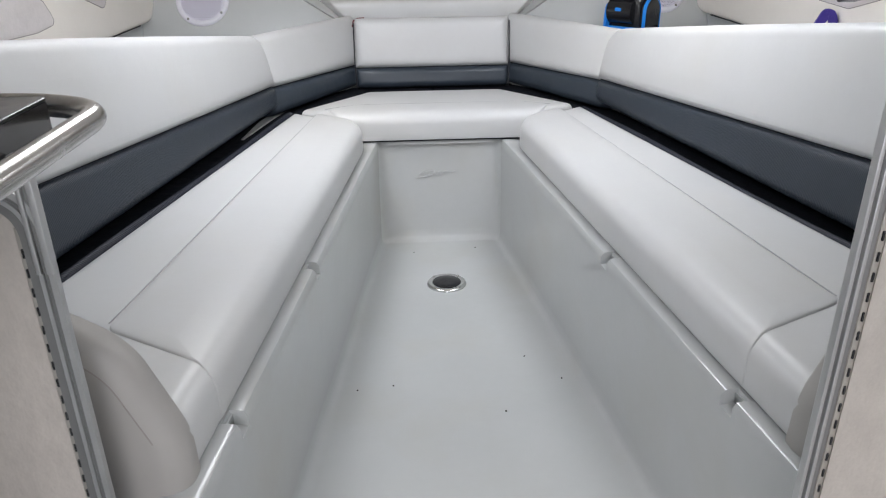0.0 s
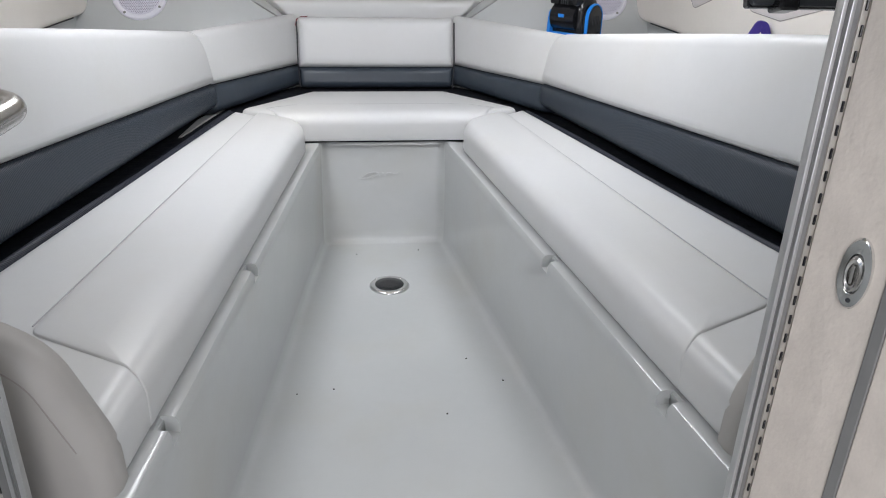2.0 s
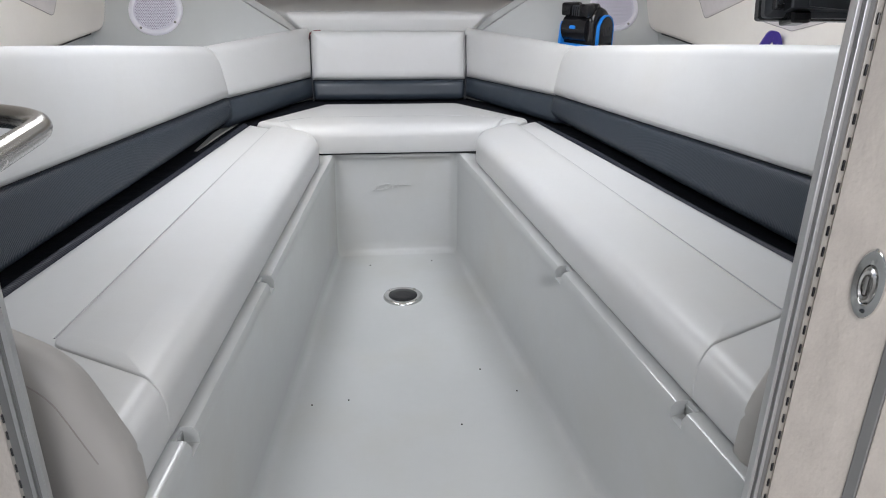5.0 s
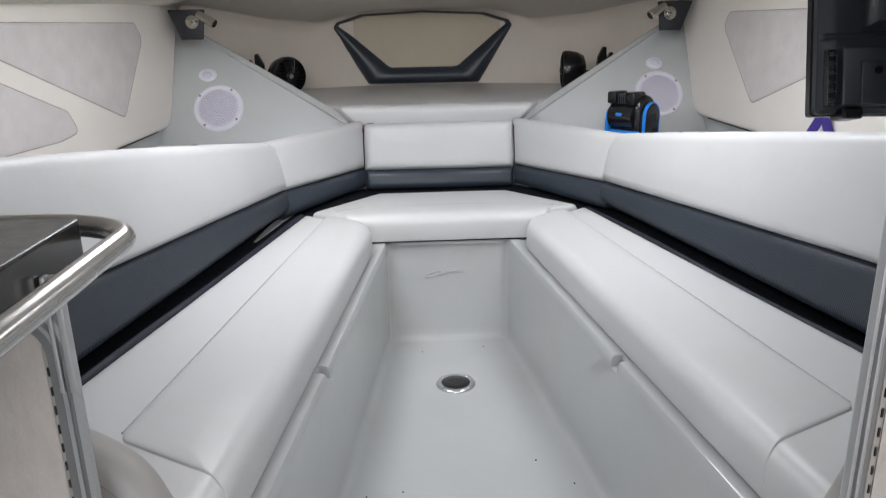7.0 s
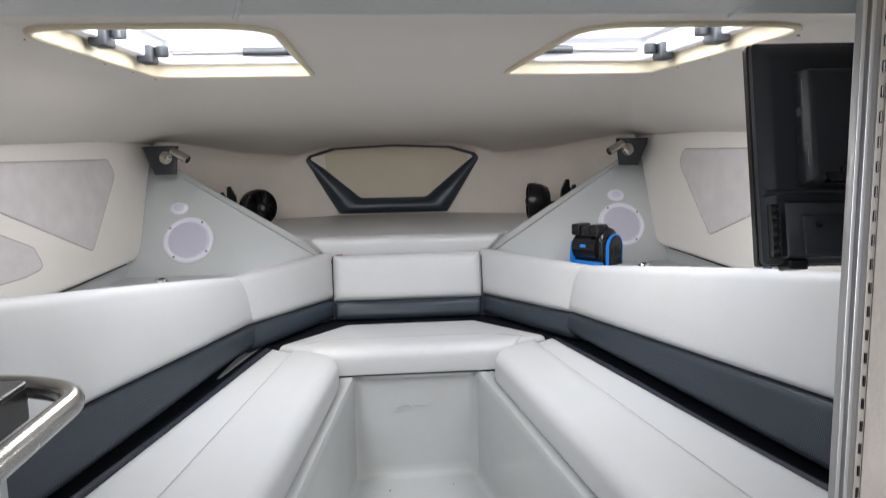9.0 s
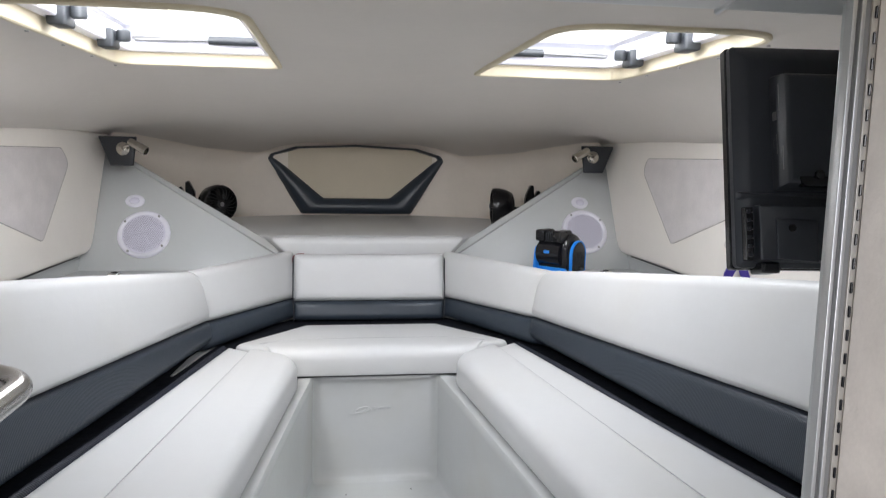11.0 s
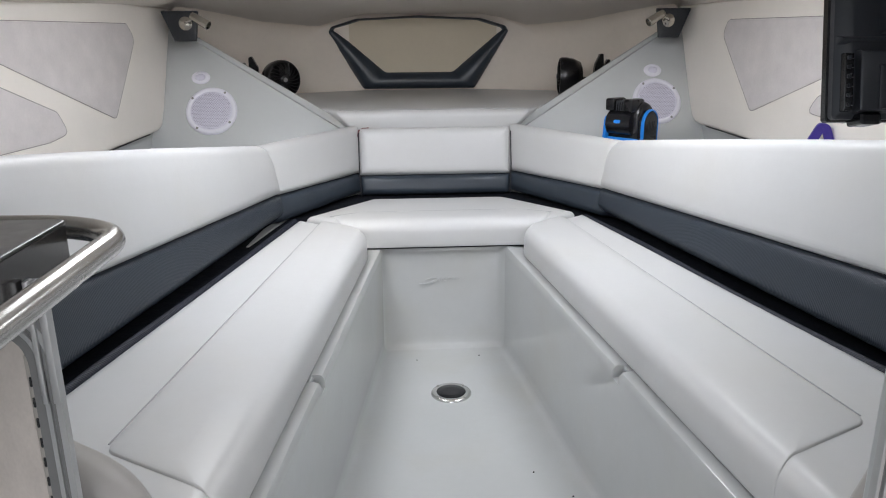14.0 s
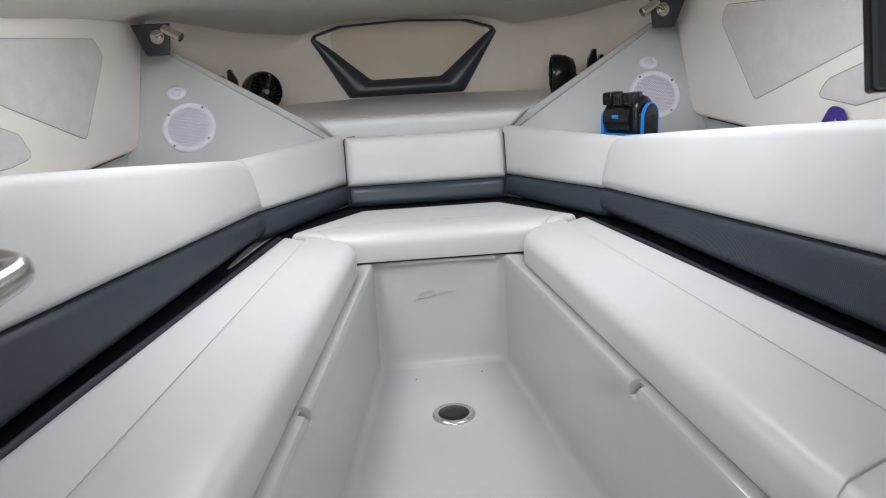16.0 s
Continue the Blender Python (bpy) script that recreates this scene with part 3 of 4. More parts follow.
for s in (-1, 1):
    # hull skin behind
    outline = pairs([side_uv(0.5, 0.3), side_uv(3.05, 0.3), side_uv(3.05, 1.12), side_uv(0.5, 1.3)])
    tagged(part("wall_side", slab(outline, [(0, -0.06), (0, -0.03)]) , GEL_PANEL, m=mirror(s) @ SM @ Matrix.Diagonal((1, 1, -1, 1))),
           "grey fibreglass hull side behind the upholstered panel", "wall", kind="structure")
    pts = [side_uv(0.7, 0.605), side_uv(2.34, 0.612), side_uv(2.787, 0.629), side_uv(2.968, 1.06), side_uv(0.7, 1.14)]
    thing = empty("side_panel", "cream vinyl hull side panel with two grey suede insets", "wall panel", "hull side panels")
    MM = mirror(s) @ SM @ Matrix.Diagonal((1, 1, -1, 1))
    part("padding", slab(pairs(pts, [0, 0.05, 0.085, 0, 0], 8), [(0, -0.03)] + [(0.016 * (1 - math.cos(a)), -0.016 + 0.016 * math.sin(a)) for a in (math.pi / 2 * k / 5 for k in range(6))] + [(0.02, 0.0005)]), VINYL_WARM, thing, m=MM)
    # dark tube stands in for the thin shadow under the panel edge
    gap = [side_uv(1.2, 0.600) + (-0.012,), side_uv(2.34, 0.609) + (-0.012,), side_uv(2.60, 0.621) + (-0.012,), side_uv(2.69, 0.624) + (-0.012,)]
    part("edge_shadow", tube(bend(gap, 0.03, 5), 0.003, 8), PIPING_AND_SHADOW, thing, "dark strip drawn for the thin shadow along the panel edge", m=MM)
    for pts, rr in (([(2.585, 1.005), (2.635 if s < 0 else 2.615, 0.955), (2.440 if s < 0 else 2.400, 0.708), (1.62, 1.01)], [0.03, 0.05, 0.025, 0.02]),
                    ([(2.160, 0.700), (2.115, 0.765), (1.50, 0.995), (1.3, 0.90), (1.6, 0.69), (2.06, 0.688)], [0.02, 0.03, 0.03, 0.03, 0.03, 0.03])):
        if s > 0 and len(pts) > 4:
            pts = [(2.115, 0.735), (2.075, 0.785), (1.50, 0.998), (1.30, 0.95), (1.60, 0.83), (1.96, 0.722)]
        o = pairs([side_uv(*p) for p in pts], rr)
        part("inset", slab(o, [(0, -0.004), (0, 0.0015), (0.004, 0.003), (0.01, 0.0033)]), SUEDE, thing, "grey suede inset", m=MM)
        # dark line drawn round each inset for its recess shadow
        part("inset_shadow", tube([(p.x, p.y, 0.0012) for p in o] + [(o[0].x, o[0].y, 0.0012)], 0.0013, 6), SEAM_AND_SHADOW, thing, m=MM)

# ---- bow berth and bow wall ----
HX0, HX1, HY0, HY1 = 0.275, 0.69, 1.245, 2.07


def ease(t):
    t = max(0.0, min(1.0, t))
    return t * t * (3 - 2 * t)


def ceiling_z(x, y):
    side = 1 - ease((abs(x) - 0.70) / 0.42)
    bow = 1 - ease((y - 1.95) / 1.15) * 0.78 - 0.22 * ease((y - 2.8) / 0.9)
    return 1.05 + 0.188 * side * max(bow, 0) - 0.055 * ease((y - 2.95) / 0.6) * ease((abs(x) - 0.30) / 0.20)


BERTH = 0.695
WALL = [(1.0, 2.95), (0.93, 3.15), (0.80, 3.38), (0.62, 3.56), (0.46, 3.66), (0.3, 3.70), (0.0, 3.71)]
ring = [Vector(p) for p in WALL] + [Vector((-x, y)) for x, y in reversed(WALL[:-1])]
ring = [a.lerp(b, k / 4) for a, b in zip(ring, ring[1:]) for k in range(4)] + [ring[-1]]
lean_in = []
for i in range(len(ring)):
    d = (ring[min(i + 1, len(ring) - 1)] - ring[max(i - 1, 0)]).normalized()
    lean_in.append(Vector((-d.y, d.x)))
cove = [0.012 + 0.085 * ease((abs(p.x) - 0.45) / 0.16) for p in ring]
tops = [ceiling_z(*(p + n * r)) + 0.004 for p, n, r in zip(ring, lean_in, cove)]
loops = [[(p.x, p.y, 0.55) for p in ring]]
for k in range(8):
    a = math.pi / 2 * k / 7
    loops.append([(*(p + n * (r * (1 - math.cos(a)))), z - r + r * math.sin(a)) for p, n, r, z in zip(ring, lean_in, cove, tops)])
loops += [[(p.x * 1.03, p.y + 0.05, 1.13) for p in ring], [(p.x * 1.03, p.y + 0.05, 0.55) for p in ring]]
bm = loft(loops, caps=(False, False), closed=False)
tagged(part("wall_bow", bm, LINER), "beige vinyl lined bow wall", "wall", kind="structure")
half = [(0.86, 2.96), (0.95, 3.06), (0.80, 3.36), (0.61, 3.545), (0.3, 3.68)]
loops = []
for d, z in [(0.01, 0.60), (0, 0.612)] + [(d, 0.60 + z) for d, z in roll(BERTH - 0.60, 0.026, 6, crown=0.004)[1:]]:
    w = 0.283 + (z - 0.612) * 1.0
    side = [(w, 2.705), (w + 0.04, 2.79)] + half
    loops.append([(p.x, p.y, z) for p in inset(pairs(side + [(-x, y) for x, y in reversed(side)], 0.02), d)])
berth = empty("berth_cushion", "white vinyl berth cushion with a rolled front edge in the bow", "cushion")
part("padding", loft(loops), VINYL, berth)
part("seam", tube([(-0.345 + 0.69 * k / 20, 2.7305, BERTH + 0.0008) for k in range(21)], 0.0012, 6), STITCH, berth)
outline = pairs([(-0.33, 2.72), (0.33, 2.72), (0.9, 2.93), (0.97, 3.1), (0.6, 3.6), (-0.6, 3.6), (-0.97, 3.1), (-0.9, 2.93)])
tagged(part("berth_base", slab(outline, [(0, 0.36), (0, 0.60)]), GEL_PANEL), "grey fibreglass berth base under the bow cushion", "berth base", kind="structure")

# dark padded surround of the bow locker
HEX = face_frame((-0.022, 3.698, 0.0), (1, 0, 0), (0, 0, 1))
surround = empty("bow_locker_surround", "dark grey padded trapezoid surround on the beige bow wall", "locker surround")
outer = pairs([(-0.273, 0.70), (0.273, 0.70), (0.437, 0.968), (0.42, 0.995), (0.30, 1.03), (0.0, 1.044), (-0.30, 1.03), (-0.42, 0.995), (-0.437, 0.968)], [0.02, 0.02, 0.015, 0.02, 0, 0, 0, 0.02, 0.015], 4)
inner = pairs([(-0.165, 0.778), (0.165, 0.778), (0.403, 0.975), (0.395, 0.985), (0.28, 1.020), (0.0, 1.032), (-0.28, 1.020), (-0.395, 0.985), (-0.40, 0.978)], [0.04, 0.04, 0.003, 0.003, 0, 0, 0, 0.003, 0.003], 4)
loops = []
for t, h in ((0, 0.0), (0.0, 0.012), (0.05, 0.024), (0.2, 0.038), (0.42, 0.044), (0.65, 0.040), (0.85, 0.028), (1.0, 0.014), (1.0, 0.0)):
    loops.append([(a.x * (1 - t) + b.x * t, a.y * (1 - t) + b.y * t, h) for a, b in zip(outer, inner)])
part("padding", loft(loops, caps=(False, False)), SLATE_PLAIN, surround, m=HEX)
part("door", slab(inner, [(-0.01, 0.0), (-0.01, 0.010), (0.0, 0.012)]), TAN, surround, "beige vinyl locker door", m=HEX)


# ---- ceiling ----
xs = sorted({-1.3, -1.2, -1.12, -1.06, -1.0, -0.94, -0.88, -0.82, -0.76, -HX1, -0.6, -0.49, -0.38, -HX0, -0.14, 0.0, 0.14, HX0, 0.38, 0.49, 0.6, HX1, 0.76, 0.82, 0.88, 0.94, 1.0, 1.06, 1.12, 1.2, 1.3})
ys = sorted({0.5, 0.75, 1.0, HY0, 1.42, 1.63, 1.85, HY1, 2.15, 2.25, 2.35, 2.45, 2.55, 2.65, 2.75, 2.85, 2.95, 3.05, 3.15, 3.25, 3.4, 3.55, 3.75, 3.9})
bm = bmesh.new()
grid = {}
for lay, dz in ((0, 0.0), (1, 0.03)):
    for x in xs:
        for y in ys:
            grid[x, y, lay] = bm.verts.new((x, y, ceiling_z(x, y) + dz))


def hull_x(y):
    return side_x(y) + 0.09 if y < 2.95 else float(np.interp(y, (2.95, 3.15, 3.38, 3.56, 3.66, 3.78), (1.08, 1.02, 0.90, 0.74, 0.58, 0.3)))


for lay in (0, 1):
    for x0, x1 in zip(xs, xs[1:]):
        for y0, y1 in zip(ys, ys[1:]):
            if HX0 <= min(abs(x0), abs(x1)) and max(abs(x0), abs(x1)) <= HX1 and x0 * x1 > 0 and HY0 <= y0 and y1 <= HY1:
                continue
            if min(abs(x0), abs(x1)) > hull_x((y0 + y1) / 2):
                continue
            bm.faces.new([grid[x, y, lay] for x, y in ((x0, y0), (x1, y0), (x1, y1), (x0, y1))])
tagged(part("ceiling", bm, CEIL), "pale grey headliner curving down towards the bow", "ceiling", kind="structure")

# ---- roof hatches ----
for s in (-1, 1):
    hatch = empty("roof_hatch", "open roof hatch with a cream flange and a white frame", "hatch", "roof hatches")
    o = pairs([(HX0 - 0.012, HY0 - 0.02), (HX1 + 0.012, HY0 - 0.02), (HX1 + 0.012, HY1 + 0.012), (HX0 - 0.012, HY1 + 0.012)], [0.12, 0.13, 0.07, 0.035], 6)
    rect = rounded([(HX0 - 0.03, HY0 - 0.03), (HX1 + 0.03, HY0 - 0.03), (HX1 + 0.03, HY1 + 0.03), (HX0 - 0.03, HY1 + 0.03)], 0.001, 6)
    part("collar", loft([[(p.x, p.y, z) for p in ring] for ring, z in ((rect, 1.2377), (inset(o, 0.004), 1.2374), (inset(o, 0.004), 1.243), (rect, 1.243))], caps=(False, False)), CEIL, hatch, "grey lined collar", m=mirror(s))
    def band(out_d, in_d, z0, z1):
        a, b = inset(o, out_d), inset(o, in_d)
        return loft([[(p.x, p.y, z) for p in ring] for ring, z in ((a, z1), (a, z0 + 0.003), (inset(o, out_d + 0.003), z0), (inset(o, in_d - 0.003), z0), (b, z0 + 0.003), (b, z1))] + [[(p.x, p.y, z1) for p in a]], caps=(False, False))
    part("flange", band(0.0, 0.014, 1.229, 1.262), CREAM, hatch, "cream rubber flange", m=mirror(s))
    part("frame", band(0.011, 0.046, 1.262, 1.325), WHITE_PLASTIC, hatch, "white painted frame", m=mirror(s))
    part("rail_strip", tube([(HX0 + 0.045, HY1 - 0.05, 1.292), (HX1 - 0.05, HY1 - 0.05, 1.292)], 0.004, 8), ALU_GREY, hatch, m=mirror(s))
    strut = part("strut", tube([(HX0 + 0.045, HY1 - 0.075, 1.288), (HX0 + 0.17, HY1 - 0.075, 1.288)], 0.011, 12), PLASTIC, hatch, "black strut", m=mirror(s))
    part("strut_rod", tube([(HX0 + 0.16, HY1 - 0.075, 1.288), (HX1 - 0.06, HY1 - 0.065, 1.285)], 0.0035, 8), ALU_GREY, strut, m=mirror(s))
    for y in (HY1 - 0.19, HY1 - 0.50):
        catch = part("latch", box(HX1 - 0.050, HX1 - 0.012, y - 0.03, y + 0.03, 1.245, 1.29, 0.006), PLASTIC, hatch, "dark grey plastic latch", m=mirror(s))
        part("latch_knob", disc([(0.014, 0), (0.016, 0.004), (0.016, 0.024), (0.012, 0.028)], 16), PLASTIC, catch, m=mirror(s) @ pose(HX1 - 0.066, y, 1.262))
    for k in range(5):
        t = k / 4
        part("screw", disc([(0.004, 0), (0.003, 0.002)], 8), ALU_GREY, hatch, m=mirror(s) @ pose(HX1 + 0.004, HY0 + 0.06 + 0.75 * t, 1.2225))

# ---- entrance: header, jambs, folding doors ----
profile = [(0.30, 1.30), (0.30, 1.156), (0.306, 1.150), (0.640, 1.150), (0.662, 1.1535), (0.680, 1.161), (0.693, 1.174), (0.700, 1.195), (0.702, 1.24), (0.702, 1.30)]
beam = tagged(part("header_beam", loft([[(x, y, z) for y, z in profile] for x in (-1.32, -0.6, 0.0, 0.6, 1.32)]), GEL_PANEL), "grey fibreglass beam over the cabin entrance", "beam", kind="structure")
for x in (-0.225, 0.245):
    part("moulded_rib", tube([(x * 0.86, 0.52, 1.1497), (x, 0.655, 1.1497)], 0.003, 8), GEL_PANEL, beam)
edge = [(x, (0.687 - 0.15 * math.cos(min(abs(x + 0.05) / 0.42, 1.0) * math.pi / 2)) * 0.916 - 0.055) for x in (-0.46 + 0.90 * k / 40 for k in range(41))]
bm = loft([[(x, y - 0.070, 1.1502), (x, y - 0.067, 1.1465), (x, y - 0.003, 1.1465), (x, y, 1.1502)] for x, y in edge])
tagged(part("entrance_trim", bm, TRIM_LIT), "curved cream trim over the cabin entrance", "trim", kind="structure")
tagged(part("wall_entrance", box(0.335, 1.40, 0.56, 0.60, 0.0, 1.24), GEL_PANEL), "grey fibreglass bulkhead beside the entrance", "wall", kind="structure")
for s in (-1, 1):
    tagged(part("wall_cockpit", box(0.85, 0.90, -1.6, 0.56, 0.0, 1.15), GEL_PANEL, m=mirror(s)), "grey fibreglass side wall of the companionway", "wall", kind="structure")
tagged(part("wall_cockpit", box(-0.9, 0.9, -1.65, -1.6, 0.0, 0.75), GEL_PANEL), "low grey fibreglass wall behind the companionway", "wall", kind="structure")

# black rods added in place of the dark slots along a piano hinge
hinge_slot = disc([(0.0010, 0), (0.0013, 0.0006), (0.0013, 0.0088), (0.0010, 0.0094)], 8)
HINGE_SLOT = bpy.data.meshes.new("hinge_slot")
bmesh.ops.recalc_face_normals(hinge_slot, faces=hinge_slot.faces)
hinge_slot.to_mesh(HINGE_SLOT)
hinge_slot.free()
HINGE_SLOT.materials.append(PLASTIC_GLOSS)


def hinge(thing, x, y, z0, z1):
    part("hinge_plate", box(x - 0.0032, x + 0.0032, y + 0.0005, y + 0.006, z0, z1, 0.0006), HINGE, thing, "satin metal hinge plate")
    z = z0
    while z < z1 - 0.0104:
        k = new("hinge_slot", HINGE_SLOT)
        k.parent, k.location = thing, (x, y, z)
        z += 0.0205


jamb = empty("door_jamb", "grooved aluminium door jamb with a piano hinge", "door jamb", kind="structure")
for x0, x1, y0, y1, mat in ((0.2945, 0.2985, 0.528, 0.538, ALU), (0.2985, 0.3015, 0.531, 0.540, ALU_GREY), (0.3015, 0.3055, 0.527, 0.540, ALU), (0.3055, 0.3125, 0.530, 0.545, ALU_GREY), (0.3125, 0.335, 0.536, 0.560, ALU)):
    part("strip", box(x0, x1, y0, y1, 0.0, 1.160, 0.001), mat, jamb)
hinge(jamb, 0.3148, 0.5275, 0.1, 1.155)

leafm = face_frame((0.3160, 0.529, 0.0), (0.036, -0.066, 0), (0, 0, 1))
door = tagged(empty("folding_door", "beige suede folding door standing open on a piano hinge", "door"), kind="structure")
part("leaf", slab(pairs([(0.002, 0.06), (0.072, 0.06), (0.072, 1.158), (0.002, 1.158)]), [(0.001, -0.018), (0, -0.017), (0, -0.001), (0.001, 0)]), DOOR_SUEDE, door, m=leafm)
part("edge_strip", slab(pairs([(0.072, 0.06), (0.083, 0.06), (0.083, 1.158), (0.072, 1.158)]), [(0.001, -0.02), (0, -0.019), (0, 0.0015), (0.001, 0.0025)]), ALU_GREY, door, "grey aluminium edge strip", m=leafm)
part("leaf", slab(pairs([(0.083, 0.06), (0.34, 0.06), (0.34, 1.158), (0.083, 1.158)]), [(0.001, -0.018), (0, -0.017), (0, -0.001), (0.001, 0)]), DOOR_SUEDE, door, m=leafm)
latch = part("latch", disc([(0.034, 0), (0.034, 0.001), (0.032, 0.003), (0.020, 0.0035), (0.018, 0.002), (0.0175, 0.0005)], 36), CHROME, door, "oval stainless flush latch",
             m=leafm @ pose(0.0460, 0.684, 0.0) @ Matrix.Diagonal((0.42, 1, 1, 1)))
part("ring", disc([(0.0135, 0.001), (0.0150, 0.004), (0.0125, 0.006), (0.0095, 0.005), (0.0085, 0.0015)], 28), STEEL, latch, "lifting ring", m=leafm @ pose(0.0455, 0.684, 0.0) @ Matrix.Diagonal((0.48, 1.15, 1, 1)))
part("pin", box(-0.0015, 0.0015, -0.009, 0.009, 0.001, 0.006, 0.001), STEEL, latch, m=leafm @ pose(0.0455, 0.684, 0.0))
part("screw", disc([(0.0022, 0.002), (0.0022, 0.0038), (0.001, 0.0042)], 8), PLASTIC, latch, m=leafm @ pose(0.0470, 0.659, 0.0))

# low framed panel under the counter
frame_m = face_frame((0, 0.60, 0), (1, 0, 0), (0, 0, 1))
low = tagged(empty("low_door", "beige suede panel in a round-cornered aluminium frame", "door panel"), kind="structure")
o = pairs([(-1.0, 0.0), (-0.4375, 0.0), (-0.4375, 0.752), (-1.0, 0.752)], [0, 0, 0.06, 0.0], 10)
for d0, d1, h, mat in ((0.0, 0.006, 0.012, ALU), (0.006, 0.011, 0.006, ALU_GREY), (0.011, 0.015, 0.012, ALU), (0.015, 0.025, 0.007, ALU_GREY)):
    a, b = inset(o, d0), inset(o, d1)
    bm = loft([[(p.x, p.y, 0.0) for p in a], [(p.x, p.y, h * 0.7) for p in a], [(p.x, p.y, h * 0.7) for p in b], [(p.x, p.y, 0.0) for p in b]], caps=(False, False))
    part("frame_strip", bm, mat, low, m=frame_m)
for x0, x1, y0, mat in ((-0.4435, -0.4368, 0.5885, ALU), (-0.4485, -0.4435, 0.592, ALU_GREY), (-0.4530, -0.4485, 0.5885, ALU)):
    part("post_strip", box(x0, x1, y0, 0.600, 0.66, 0.776, 0.001), mat, low)
part("leaf", slab(inset(o, 0.025), [(0, -0.01), (0, 0.001), (0.001, 0.002)]), DOOR_SUEDE, low, m=frame_m)
hinge(low, -0.4635, 0.5955, 0.06, 0.705)

# ---- counter and its rail ----
cab = tagged(part("cabinet", box(-0.845, -0.56, -0.40, 0.56, 0.0, 0.764), GEL_PANEL), "pale grey galley cabinet under the counter", "cabinet")
o = pairs([(-0.846, -0.42), (-0.455, -0.42), (-0.455, 0.695), (-0.846, 0.695)], [0.01, 0.02, 0.008, 0.01])
counter = empty("countertop", "thick dark grey galley countertop with square edges", "countertop")
part("edge_band", slab(o, [(0.002, 0.765), (0, 0.767), (0, 0.8005), (0.0008, 0.801)]), COUNTER_EDGE, counter, "glossy dark edge band")
part("top", slab(o, [(0.0006, 0.8012), (0.0, 0.8018), (0.0, 0.8042), (0.0012, 0.805)]), COUNTER, counter)
rail = empty("grab_rail", "polished stainless grab rail bent round the counter", "rail")
path = bend([(-0.406, -0.25, 0.785), (-0.402, 0.688, 0.789), (-0.47, 0.726, 0.790), (-0.62, 0.730, 0.790)], 0.060, 10)
part("bar", tube(path, 0.0118, 20), STEEL, rail)
for x, y in ((-0.62, 0.712), (-0.428, 0.10)):
    part("stay", tube([(x if y > 0.5 else -0.402, 0.73 if y > 0.5 else y, 0.790), (x if y > 0.5 else -0.46, 0.69 if y > 0.5 else y, 0.780)], 0.008, 12), STEEL, rail)

# ---- padded seat ends ----
for s in (-1, 1):
    bol = empty("seat_end_bolster", "thick off-white vinyl padded seat end with a curved edge, shade in its colour", "bolster", "padded seat ends")
    o = pairs([(0.366, 0.10), (0.66, 0.10), (0.66, 0.587), (0.52, 0.584), (0.425, 0.525), (0.375, 0.40)], [0.01, 0.01, 0.03, 0.09, 0.12, 0.12], 8)
    sec = [(0.02, -0.045), (0.006, -0.038), (0.0, -0.028), (0.0, -0.008), (0.004, 0.003), (0.012, 0.011), (0.024, 0.015), (0.03, 0.0155)]
    bm_m = mirror(s) @ face_frame((0, 0.665, 0), (1, 0, 0), (0, 0, 1))
    # padding takes the vinyl with shade painted in
    part("padding", slab(o, sec), BOLSTER_SHADED, bol, m=bm_m)
    ring2 = inset(o, 0.026)
    part("seam", tube([(p.x, p.y, 0.0150) for p in ring2[22:46]], 0.0010, 6), SEAM_AND_SHADOW, bol, m=bm_m)

# ---- television seen from behind ----
tv = empty("television", "black flat television hung from the roof, its back towards the door", "television")
TM = face_frame((0.384, 0.829, 0.874), (0.996, -0.087, 0), (0.02, 0.23, 1))
part("back_shell", slab(pairs([(0, 0), (0.50, 0), (0.50, 0.288), (0, 0.288)], 0.006), [(0, -0.022), (0, 0.0), (0.003, 0.003), (0.016, 0.010), (0.020, 0.0102)]), TV_SHELL, tv, m=TM)
part("screen", slab(pairs([(0.008, 0.008), (0.492, 0.008), (0.492, 0.28), (0.008, 0.28)]), [(0, -0.0235), (0, -0.021)]), PLASTIC_GLOSS, tv, "glossy dark screen", m=TM)
part("bezel", slab(pairs([(-0.002, -0.002), (0.502, -0.002), (0.502, 0.29), (-0.002, 0.29)], 0.005), [(0, -0.023), (0, -0.012), (0.002, -0.010)]), PLASTIC_GLOSS, tv, m=TM)
hump = part("rear_hump", slab(pairs([(0.046, 0.097), (0.40, 0.097), (0.40, 0.246), (0.046, 0.246)], 0.004), [(0, 0.008), (0.005, 0.038), (0.007, 0.041), (0.011, 0.0425)]), TV_SHELL, tv, "raised housing", m=TM)
for v0, v1, z in ((0.142, 0.168, 0.020), (0.150, 0.163, 0.014), (0.196, 0.232, 0.026), (0.120, 0.150, 0.031)):
    part("slot", box(0.0462 + (z - 0.008) * 0.16, 0.0478 + (z - 0.008) * 0.16, v0, v1, z, z + 0.0016, 0.0003), ALU_GREY, hump, m=TM)
part("socket", box(0.0468, 0.0492, 0.186, 0.197, 0.014, 0.022, 0.0008), ALU_GREY, hump, m=TM)
part("shelf", slab(pairs([(0.070, 0.0985), (0.30, 0.0985), (0.30, 0.110), (0.062, 0.110)], 0.003), [(0, 0.03), (0, 0.0432), (0.002, 0.0438)]), PLASTIC_GLOSS, hump, m=TM)
part("knob", disc([(0.0055, 0.04), (0.0055, 0.047), (0.0035, 0.0485)], 12), PLASTIC_GLOSS, hump, m=TM @ pose(0.088, 0.112, 0))
part("step", slab(pairs([(0.0, 0.086), (0.48, 0.086), (0.48, 0.096), (0.0, 0.096)], 0.002), [(0, 0.006), (0.003, 0.013), (0.004, 0.0135)]), TV_SHELL, tv, m=TM)
